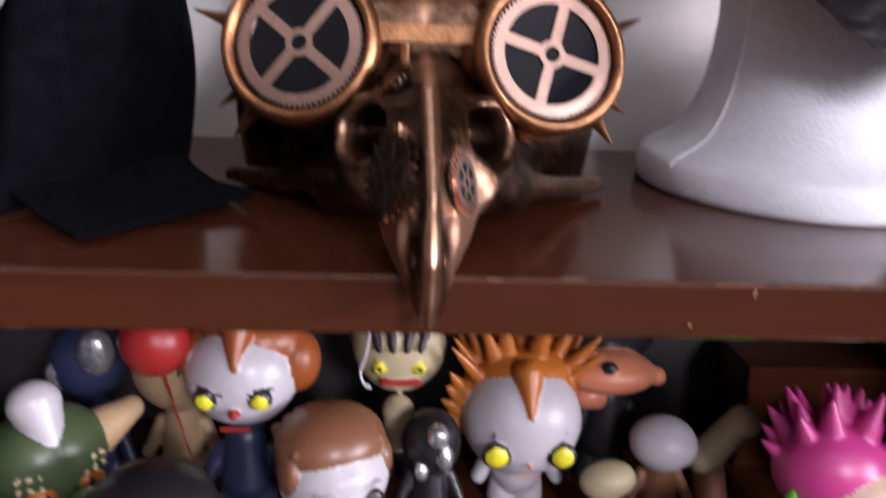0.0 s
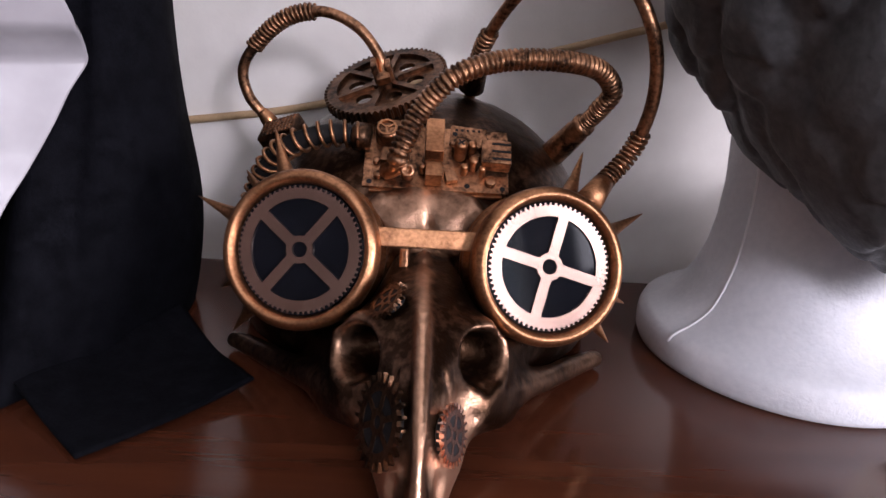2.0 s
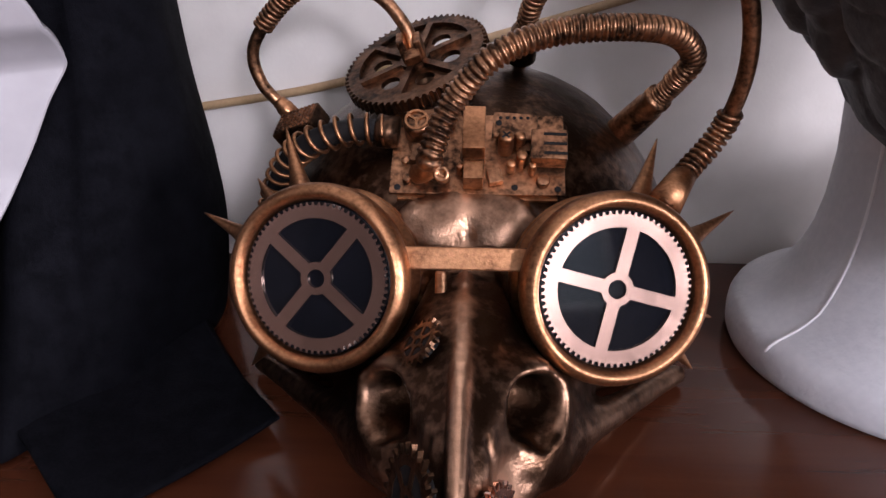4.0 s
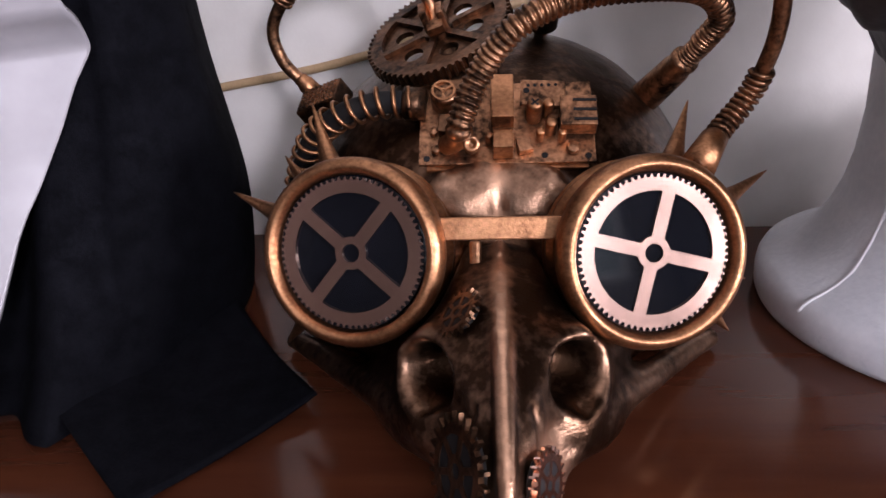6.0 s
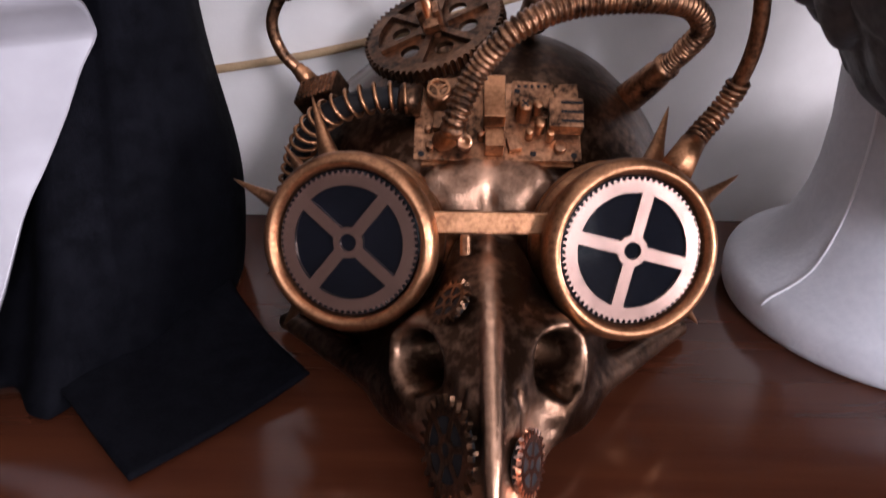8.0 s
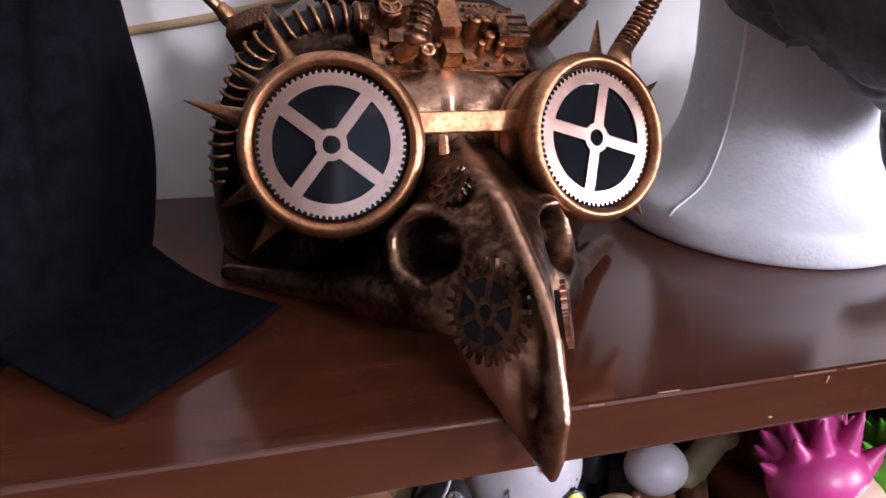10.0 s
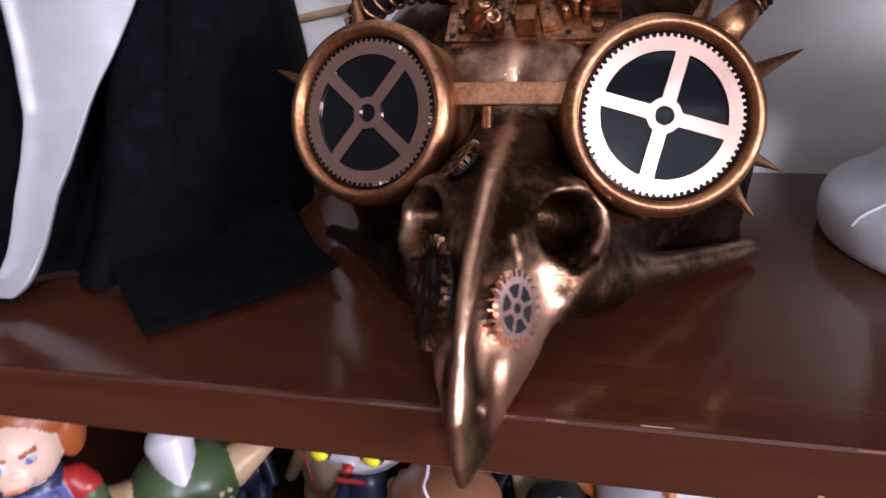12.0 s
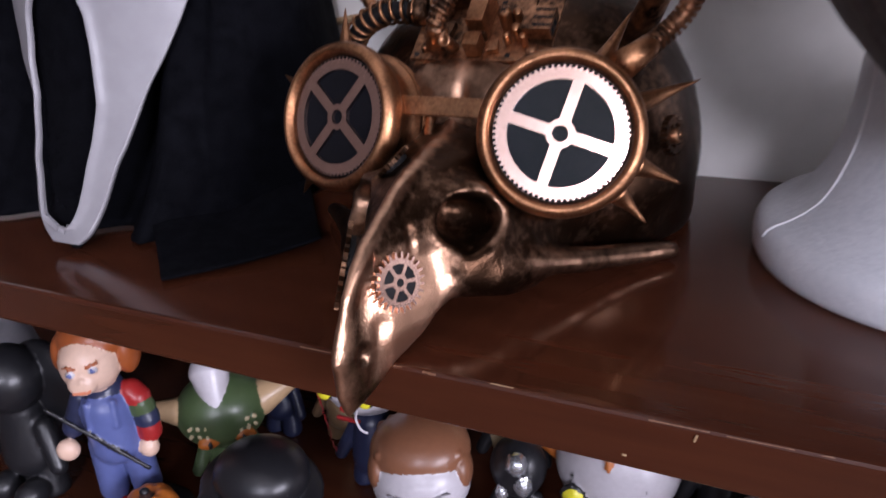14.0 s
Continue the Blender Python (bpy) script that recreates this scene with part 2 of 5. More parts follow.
def gear(m, r_tip, r_root, r_in, teeth, thick, spokes, hub, hole, spoke_w, turn=0.0, sharp=0.25):
    """A toothed wheel cut from one sheet: sectors between the spokes and the hub's bore are open. Its face is along the z of m."""
    bm = bmesh.new()

    def ring(pts):
        vs = [bm.verts.new((x, y, thick / 2)) for x, y in pts]
        for i, v in enumerate(vs):
            bm.edges.new((v, vs[(i + 1) % len(vs)]))

    outer = []
    for i in range(teeth):
        for f, r in ((0.0, r_root), (0.5 - sharp, r_root), (0.5 - sharp * 0.45, r_tip), (0.5 + sharp * 0.45, r_tip), (0.5 + sharp, r_root)):
            t = 2 * math.pi * (i + f) / teeth
            outer.append((r * math.cos(t), r * math.sin(t)))
    ring(outer)
    for k in range(spokes):
        t0, t1 = (radians(turn) + 2 * math.pi * (k + d) / spokes for d in (0, 1))
        pts = []
        for r, flip in ((r_in, False), (hub, True)):
            w = math.asin(min(0.9, spoke_w / 2 / r))
            ang = np.linspace(t0 + w, t1 - w, max(4, int(48 / spokes)))
            pts += [(r * math.cos(a), r * math.sin(a)) for a in (ang[::-1] if flip else ang)]
        ring(pts)
    ring([(hole * math.cos(a), hole * math.sin(a)) for a in np.linspace(0, 2 * math.pi, 20, endpoint=False)])
    bmesh.ops.triangle_fill(bm, use_beauty=True, edges=bm.edges[:])
    bmesh.ops.recalc_face_normals(bm, faces=bm.faces[:])
    r = bmesh.ops.extrude_face_region(bm, geom=bm.faces[:])
    bmesh.ops.translate(bm, verts=[v for v in r["geom"] if isinstance(v, bmesh.types.BMVert)], vec=(0, 0, -thick))
    bmesh.ops.recalc_face_normals(bm, faces=bm.faces[:])
    bm.verts.index_update()
    vs, fs = [m @ v.co for v in bm.verts], [tuple(v.index for v in f.verts) for f in bm.faces]
    bm.free()
    return vs, fs


# ---- solids from distance fields ----
def ell(P, c, r, turn=None):
    q = P - np.array(c)
    if turn is not None:
        q = q @ np.array(Euler([radians(a) for a in turn]).to_matrix())
    r = np.array(r)
    k0, k1 = np.linalg.norm(q / r, axis=-1), np.linalg.norm(q / r ** 2, axis=-1)
    return k0 * (k0 - 1) / np.maximum(k1, 1e-9)


def cone(P, a, b, ra, rb):
    a, b = np.array(a, float), np.array(b, float)
    h = np.clip(((P - a) @ (b - a)) / ((b - a) @ (b - a)), 0, 1)
    return np.linalg.norm(P - a - h[..., None] * (b - a), axis=-1) - (ra + (rb - ra) * h)


def chain(P, pts, rad):
    d = cone(P, pts[0], pts[1], rad[0], rad[1])
    for i in range(1, len(pts) - 1):
        d = np.minimum(d, cone(P, pts[i], pts[i + 1], rad[i], rad[i + 1]))
    return d


def blend(a, b, k):
    h = np.clip(0.5 + 0.5 * (b - a) / k, 0, 1)
    return b + (a - b) * h - k * h * (1 - h)


def carve(a, b, k):
    return -blend(-a, b, k)


def surface(field, lo, hi, h):
    """Verts and quads of the zero surface of field(P) in a box, by averaging edge crossings in each cell."""
    ax = [np.arange(l, u + h, h) for l, u in zip(lo, hi)]
    G = np.stack(np.meshgrid(*ax, indexing="ij"), -1)
    F = field(G)
    n = F.shape
    ins = F < 0
    acc, cnt = np.zeros((n[0] - 1, n[1] - 1, n[2] - 1, 3)), np.zeros((n[0] - 1, n[1] - 1, n[2] - 1))
    corner = [(i, j, k) for i in (0, 1) for j in (0, 1) for k in (0, 1)]

    def cut(A, o):
        return A[o[0]:n[0] - 1 + o[0], o[1]:n[1] - 1 + o[1], o[2]:n[2] - 1 + o[2]]

    for p in corner:
        for d in range(3):
            if p[d]:
                continue
            q = tuple(v + (i == d) for i, v in enumerate(p))
            fa, fb = cut(F, p), cut(F, q)
            x = (fa < 0) != (fb < 0)
            w = np.where(x, fa / np.where(x, fa - fb, 1), 0)
            for e in range(3):
                acc[..., e] += np.where(x, p[e] + (w if e == d else 0), 0)
            cnt += x
    act = cnt > 0
    idx = -np.ones(act.shape, int)
    idx[act] = np.arange(act.sum())
    cells = np.argwhere(act)
    V = np.array(lo) + h * (cells + acc[act] / cnt[act][:, None])
    quads = []
    for d in range(3):
        e, f = (d + 1) % 3, (d + 2) % 3
        sl = [slice(1, -1)] * 3
        sl[d] = slice(0, -1)
        up = list(sl)
        up[d] = slice(1, None)
        a, b = ins[tuple(sl)], ins[tuple(up)]
        g = np.argwhere(a != b)
        base = g + np.array([0 if i == d else 1 for i in range(3)])
        flip = a[tuple(g.T)]
        ids = []
        for de, df in ((-1, -1), (0, -1), (0, 0), (-1, 0)):
            c = base.copy()
            c[:, e] += de
            c[:, f] += df
            ids.append(idx[tuple(c.T)])
        q = np.stack(ids, 1)
        q[~flip] = q[~flip][:, ::-1]
        quads.append(q)
    return V, np.vstack(quads)


def solid(name, field, lo, hi, h, mats, pick=None):
    """A mesh of a distance field; pick(P) gives each face's material number."""
    V, Q = surface(field, lo, hi, h)
    index = None if pick is None else pick(V[Q].mean(1))
    return mesh_from(name, V, Q, mats, True, index)


def lumps(P, scale, seed=0.0, octaves=3):
    """A cheap smooth noise from sums of turned sines."""
    rng = np.random.default_rng(int(seed * 10) + 7)
    out, amp = 0.0, 1.0
    for o in range(octaves):
        for _ in range(5):
            d = rng.normal(size=3)
            d *= scale * (1.9 ** o) / np.linalg.norm(d)
            out = out + amp * np.sin(P @ d + rng.uniform(0, 6.28)) / 5
        amp *= 0.55
    return out


# ---- the room ----
def wall_slab(name, x0, x1, y0, y1, z0, z1, mat, label):
    m = Matrix.Translation(((x0 + x1) / 2, (y0 + y1) / 2, (z0 + z1) / 2))
    ob = part(name, box_mesh(m, x1 - x0, y1 - y0, z1 - z0), mat=mat)
    return tagged(ob, label, "wall" if "wall" in name else name, kind="structure")


WALL_Y, FLOOR_Z, CEIL_Z, SIDE = 0.25, -1.15, 1.85, 2.2
wall_slab("wall_north", -SIDE, SIDE, WALL_Y, WALL_Y + 0.12, FLOOR_Z, CEIL_Z, M["wall"], "plain off-white painted wall behind the shelf")
wall_slab("wall_west", -SIDE - 0.12, -SIDE, -2.74, WALL_Y + 0.12, FLOOR_Z, CEIL_Z, M["room"], "plain unseen side wall, dark to cut bounced light")
bm = bmesh.new()
for y0, y1, z0, z1 in ((-2.74, EAST_TALL["y0"], FLOOR_Z, CEIL_Z), (EAST_TALL["y1"], EAST["y0"], FLOOR_Z, CEIL_Z), (EAST_TALL["y0"], EAST_TALL["y1"], FLOOR_Z, EAST_TALL["z0"]),
                       (EAST_TALL["y0"], EAST_TALL["y1"], EAST_TALL["z1"], CEIL_Z), (EAST["y1"], WALL_Y + 0.12, FLOOR_Z, CEIL_Z), (EAST["y0"], EAST["y1"], FLOOR_Z, EAST["z0"]), (EAST["y0"], EAST["y1"], EAST["z1"], CEIL_Z)):
    box(bm, Matrix.Translation((SIDE + 0.06, (y0 + y1) / 2, (z0 + z1) / 2)), 0.12, y1 - y0, z1 - z0)
tagged(part("wall_east", bm, mat=M["room"]), "plain unseen side wall with two windows, dark to cut bounce", "wall", kind="structure")
wall_slab("floor", -SIDE - 0.12, SIDE + 0.12, -2.74, WALL_Y + 0.12, FLOOR_Z - 0.1, FLOOR_Z, M["floor"], "brown wooden floor of the room")
wall_slab("ceiling", -SIDE - 0.12, SIDE + 0.12, -2.74, WALL_Y + 0.12, CEIL_Z, CEIL_Z + 0.1, M["ceiling"], "plain white ceiling")
bm = bmesh.new()
for x0, x1, z0, z1 in ((-SIDE, WIN["x0"], FLOOR_Z, CEIL_Z), (WIN["x1"], SIDE, FLOOR_Z, CEIL_Z), (WIN["x0"], WIN["x1"], FLOOR_Z, WIN["z0"]), (WIN["x0"], WIN["x1"], WIN["z1"], CEIL_Z)):
    box(bm, Matrix.Translation(((x0 + x1) / 2, WIN["y"] - 0.07, (z0 + z1) / 2)), x1 - x0, 0.14, z1 - z0)
tagged(part("wall_south", bm, mat=M["room"]), "plain unseen wall with a window opening, dark to cut bounce", "wall", kind="structure")
win = thing("window_1", ((WIN["x0"] + WIN["x1"]) / 2, WIN["y"] - 0.1, WIN["z0"]), "white framed window letting in daylight", "window", kind="structure")
bm = bmesh.new()
wx, wz, ww, wh = (WIN["x0"] + WIN["x1"]) / 2, (WIN["z0"] + WIN["z1"]) / 2, WIN["x1"] - WIN["x0"], WIN["z1"] - WIN["z0"]
for dx, dz, sx, sz in ((0, wh / 2 - 0.02, ww, 0.04), (0, -wh / 2 + 0.02, ww, 0.04), (-ww / 2 + 0.02, 0, 0.04, wh - 0.08), (ww / 2 - 0.02, 0, 0.04, wh - 0.08)):
    box(bm, Matrix.Translation((wx + dx, WIN["y"] - 0.1, wz + dz)), sx, 0.05, sz)
part("window_frame", bm, win, mat=M["frame_white"])
pane = part("pane", box_mesh(Matrix.Translation((wx, WIN["y"] - 0.1, wz)), ww - 0.08, 0.006, wh - 0.08), win, mat=M["glass"])
pane.visible_shadow = False
for name, E, label in (("window_2", EAST, "wide low white framed side window letting in daylight"), ("window_3", EAST_TALL, "narrow white framed side window letting in dim daylight")):
    ey, ez, ew, eh = (E["y0"] + E["y1"]) / 2, (E["z0"] + E["z1"]) / 2, E["y1"] - E["y0"], E["z1"] - E["z0"]
    win = thing(name, (SIDE + 0.06, ey, E["z0"]), label, "window", kind="structure")
    bm = bmesh.new()
    for dy, dz, sy, sz in ((0, eh / 2 - 0.02, ew, 0.04), (0, -eh / 2 + 0.02, ew, 0.04), (-ew / 2 + 0.02, 0, 0.04, eh - 0.08), (ew / 2 - 0.02, 0, 0.04, eh - 0.08)):
        box(bm, Matrix.Translation((SIDE + 0.06, ey + dy, ez + dz)), 0.05, sy, sz)
    part("window_frame", bm, win, mat=M["frame_white"])
    pane = part("pane", box_mesh(Matrix.Translation((SIDE + 0.06, ey, ez)), 0.006, ew - 0.08, eh - 0.08), win, mat=M["glass"])
    pane.visible_shadow = False

# ---- the wooden shelf unit ----
THICK, LOW = 0.0222, -0.205
unit = thing("shelf_unit", (0, 0.12, FLOOR_Z), "varnished red-brown wooden shelf unit with worn front edges", "shelf")


def board(name, x0, x1, y0, y1, z0, z1, mat, bevel, label=""):
    m = Matrix.Translation(((x0 + x1) / 2, (y0 + y1) / 2, (z0 + z1) / 2))
    return part(name, box_mesh(m, x1 - x0, y1 - y0, z1 - z0, bevel, 3), unit, label, mat)


board("shelf_board", -0.62, 0.62, 0.0, 0.2475, -THICK, 0.0, M["shelf"], 0.0022)
board("shelf_board", -0.62, 0.62, -0.003, 0.2395, LOW - 0.022, LOW, M["shelf"], 0.002)
board("shelf_board", -0.62, 0.62, 0.0, 0.2395, -0.60, -0.578, M["shelf"], 0.002)
board("side_panel", -0.642, -0.6205, -0.002, 0.2475, FLOOR_Z, 0.0, M["shelf"], 0.002)
board("side_panel", 0.6205, 0.642, -0.002, 0.2475, FLOOR_Z, 0.0, M["shelf"], 0.002)
# added panel out of view, blocks side light on the right-hand figures
board("light_block_panel", 0.352, 0.370, 0.002, 0.2395, LOW + 0.0005, -THICK - 0.0005, M["shelf"], 0.001)
board("back_panel", -0.62, 0.62, 0.2402, 0.2475, FLOOR_Z + 0.02, -THICK - 0.0005, M["shelf_dark"], 0.0, "dark brown back panel")
# chips in the varnish of the front edge
for cx, cy, cz, sx, sz, ry in ((0.118, -0.0002, -0.0035, 0.0007, 0.0028, 15), (0.096, -0.0002, -0.0165, 0.0016, 0.0006, 5), (0.052, 0.0018, -0.0002, 0.009, 0.0004, 0)):
    part("chip", box_mesh(pose(cx, cy, cz, 0, ry, 0), sx, 0.0007, sz, 0.00015, 1), unit, "pale chip in the varnish", M["v_tan"])

rng = random.Random(5)
for k in range(22):
    cx, L = rng.uniform(-0.27, 0.24), rng.uniform(0.003, 0.022)
    part("chip", box_mesh(pose(cx, 0.0009 + rng.uniform(-0.0004, 0.0008), -0.0005, 40, 0, rng.uniform(-1, 1)), L, rng.uniform(0.0003, 0.0008), 0.0004, 0.0001, 1), unit, "", M["worn"])

# ---- cable along the wall ----
c, _ = spline([(-0.34, 0.2467, 0.062), (-0.15, 0.2467, 0.0900), (-0.07, 0.2467, 0.1045), (0.008, 0.2467, 0.1278), (0.06, 0.2467, 0.1425), (0.131, 0.2467, 0.1640), (0.34, 0.2467, 0.228)], 90)
tagged(part("cable", mesh_from("cable", *sweep(c, 0.0024, 10), M["cable"])), "thin tan cable running up along the wall", "cable")


# ---- the plague-doctor mask ----
MASK = thing("steampunk_mask", (0, 0.14, 0), "bronze bird-beaked steampunk mask with goggles, spikes and tubes", "mask")
FRONT_Z = [-0.016, -0.013, -0.001, 0.0127, 0.020, 0.033, 0.0405, 0.0480, 0.0538, 0.0615, 0.0658, 0.0692, 0.085]
FRONT_Y = [-0.0150, -0.0205, -0.0250, -0.0250, -0.0220, -0.0150, -0.0080, 0.0030, 0.0156, 0.0328, 0.0574, 0.0800, 0.10]


def mask_field(P):
    x, y, z = np.abs(P[..., 0]), P[..., 1], P[..., 2]
    Q = np.stack([x, y, z], -1)
    dome = ell(Q, (0, 0.185, 0.045), (0.091, 0.094, 0.081))
    side = ell(Q, (0, 0.162, 0.032), (0.093, 0.078, 0.058))
    face = ell(Q, (0, 0.092, 0.024), (0.047, 0.062, 0.034))
    d = blend(blend(dome, side, 0.02), face, 0.020)
    d = blend(d, ell(Q, (0, 0.170, 0.006), (0.093, 0.066, 0.046)), 0.012)
    # brow pinched upright between the goggles, with folds running out to the cups
    d = blend(d, ell(Q, (0.0115, 0.1030, 0.0825), (0.0135, 0.0034, 0.0085), (-34, 0, -8)), 0.008)
    d = carve(d, cone(Q, (0.0, 0.0985, 0.0930), (0.0, 0.0965, 0.0790), 0.0012, 0.0012), 0.004)
    d = blend(d, cone(Q, (0.0200, 0.1040, 0.088), (0.0260, 0.1000, 0.080), 0.0012, 0.0020), 0.006)
    # cheek bone, jaw arm and the hollow above it
    d = carve(d, chain(Q, [(0.056, 0.070, 0.030), (0.078, 0.096, 0.026), (0.101, 0.122, 0.024)], [0.0065, 0.0065, 0.0055]), 0.008)
    d = blend(d, chain(Q, [(0.032, 0.050, 0.021), (0.042, 0.064, 0.0185), (0.058, 0.085, 0.0125), (0.076, 0.108, 0.0072), (0.0905, 0.122, 0.0050)], [0.0066, 0.0058, 0.0056, 0.0052, 0.0046]), 0.009)
    # beak: a ridge that bows forward and down, widening backwards
    e = y - np.interp(z, FRONT_Z, FRONT_Y)
    k = np.interp(z, [-0.01, 0.0, 0.012, 0.022, 0.035, 0.05, 0.065, 0.075], [0.26, 0.29, 0.33, 0.33, 0.27, 0.36, 0.38, 0.34])
    ep = np.maximum(e, 0)
    w = k * ep + 0.0026 * (1 - np.exp(-ep / 0.0036))
    w = w - 0.0026 * np.exp(-((ep - 0.011) / 0.006) ** 2) * np.clip((z - 0.008) / 0.02, 0, 1)
    beak = np.maximum(np.maximum((x - w) * 0.85, -e * 0.75), y - 0.085)
    d = blend(d, beak, 0.008)
    # rounded root of the beak under the bar
    d = blend(d, ell(Q, (0, 0.0700, 0.0560), (0.0135, 0.0140, 0.0085)), 0.006)
    # wide hollow orbits with a soft rim and a notch below
    d = blend(d, ell(Q, (0.0175, 0.0520, 0.0370), (0.0210, 0.0145, 0.0185), (0, 0, 57)), 0.009)
    d = blend(d, chain(Q, [(0.0270, 0.0540, 0.0530), (0.0322, 0.0570, 0.0440), (0.0312, 0.0490, 0.0340), (0.0262, 0.0400, 0.0255)], [0.0010, 0.0014, 0.0018, 0.0014]), 0.008)
    d = carve(d, ell(Q, (0.0224, 0.0455, 0.0425), (0.0130, 0.0180, 0.0098), (0, 0, 57)), 0.005)
    d = carve(d, cone(Q, (0.0235, 0.0410, 0.036), (0.0262, 0.0365, 0.0265), 0.0048, 0.0018), 0.003)
    # jaw lobe under the orbit
    d = blend(d, chain(Q, [(0.0205, 0.0400, 0.0220), (0.0315, 0.0560, 0.0145), (0.0380, 0.0700, 0.0095)], [0.0085, 0.0085, 0.0060]), 0.008)
    # creases on the beak's sides, nostrils
    d = carve(d, chain(Q, [(0.0085, 0.0220, 0.0470), (0.0120, 0.0190, 0.0390), (0.0180, 0.0225, 0.0300), (0.0225, 0.0300, 0.0250)], [0.0010, 0.0015, 0.0014, 0.0007]), 0.0025)
    d = carve(d, chain(Q, [(0.0090, -0.0040, 0.0190), (0.0100, -0.0080, 0.0090), (0.0090, -0.0110, 0.0010)], [0.0016, 0.0018, 0.0010]), 0.005)
    d = carve(d, ell(Q, (0.0074, -0.0125, 0.0112), (0.0044, 0.0028, 0.0036)), 0.002)
    # seats of the goggle cups
    n = np.array([0.212, -0.916, 0.342])
    n = n / np.linalg.norm(n)
    q = Q - np.array([0.052, 0.0742, 0.0720])
    along = q @ n
    rad = np.linalg.norm(q - along[..., None] * n, axis=-1)
    d = carve(d, np.maximum(rad - 0.0345, -0.024 - along), 0.003)
    # lower edge and back
    low = np.interp(y, [-0.03, -0.020, -0.007, 0.003, 0.0145, 0.022, 0.030, 0.039, 0.052, 0.066, 0.078, 0.092, 0.12, 0.14], [-0.016, -0.0135, -0.0056, 0.0, 0.0050, 0.0115, 0.0150, 0.0125, 0.0075, 0.0032, 0.0032, 0.0046, 0.0015, 0.0003])
    d = -blend(-d, z - low, 0.003)
    d = np.maximum(d, y - 0.222)
    # dents
    return d + 0.0006 * lumps(P, 160, 1.0)


SHELL = part("shell", solid("mask_shell", mask_field, (-0.108, -0.032, -0.016), (0.108, 0.226, 0.134), 0.0016, M["shell"]), MASK, "dark rubbed bronze skull and beak with painted-in highlights")


# lighter rubbed bronze on ridge, brow, cheek bones and rims, with highlights painted in
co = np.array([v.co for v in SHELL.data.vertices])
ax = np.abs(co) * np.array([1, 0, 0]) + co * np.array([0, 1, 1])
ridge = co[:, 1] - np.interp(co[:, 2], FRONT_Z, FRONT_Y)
rub_shine = np.maximum.reduce([
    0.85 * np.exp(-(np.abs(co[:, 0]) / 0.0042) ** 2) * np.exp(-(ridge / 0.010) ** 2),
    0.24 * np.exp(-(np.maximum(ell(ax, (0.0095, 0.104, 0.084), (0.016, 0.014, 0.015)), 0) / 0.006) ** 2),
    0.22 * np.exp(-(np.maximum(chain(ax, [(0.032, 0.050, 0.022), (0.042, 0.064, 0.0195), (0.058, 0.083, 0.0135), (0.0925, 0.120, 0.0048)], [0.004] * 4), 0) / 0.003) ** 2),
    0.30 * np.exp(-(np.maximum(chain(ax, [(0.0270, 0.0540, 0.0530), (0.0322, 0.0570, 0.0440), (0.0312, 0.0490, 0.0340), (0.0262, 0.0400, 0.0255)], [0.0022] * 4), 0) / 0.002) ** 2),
    # pale patch painted on the lower beak in place of a window reflection
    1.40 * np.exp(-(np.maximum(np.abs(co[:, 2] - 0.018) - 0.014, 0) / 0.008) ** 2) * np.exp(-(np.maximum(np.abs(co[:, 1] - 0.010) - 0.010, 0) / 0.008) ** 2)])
SHELL.data.attributes.new("rub_shine", "FLOAT", "POINT").data.foreach_set("value", rub_shine.astype(float))


def goggle(sx, c, turn):
    """One eye cup: rim, black lens, spoked gear plate and a ring of spikes."""
    n = Vector((sx * 0.212, -0.916, 0.342)).normalized()
    m = axes(c, n)
    prof = [(-0.036, 0.026), (-0.030, 0.0295), (-0.0265, 0.0300), (-0.0260, 0.0318), (-0.0240, 0.0322), (-0.0232, 0.0304), (-0.0226, 0.0304), (-0.0220, 0.0318), (-0.0200, 0.0320), (-0.0192, 0.0302), (-0.0075, 0.0302), (-0.0068, 0.0328), (-0.0045, 0.0336),
            (-0.0005, 0.0336), (0.0022, 0.0326), (0.0036, 0.0308), (0.0036, 0.0296), (0.0022, 0.0284), (-0.0010, 0.0278), (-0.0030, 0.0276), (-0.0032, 0.020)]
    cup = part("goggle", mesh_from("goggle_cup", *lathe(prof, m, 72), M["copper"]), MASK, "brushed copper goggle cup with a rounded rim")
    part("lens", mesh_from("lens", *lathe([(-0.0028, 0.0274), (-0.0012, 0.0274), (-0.0010, 0.0268)], m, 64), M["lens"], False), cup, "glossy black lens")
    vs, fs = gear(m @ Matrix.Translation((0, 0, -0.0004)), 0.0268, 0.0256, 0.0212, 72, 0.0010, 4, 0.0058, 0.0033, 0.0046, turn, 0.27)
    part("gear_plate", mesh_from("gear_plate", vs, fs, M["gear_copper"], False), cup, "polished rose-copper gear with four spokes")
    return cup, m


CUPS = {}
for sx, c, turn in ((-1, (-0.052, 0.0754, 0.0722), 50), (1, (0.052, 0.073, 0.0718), 76)):
    CUPS[sx] = goggle(sx, c, turn)

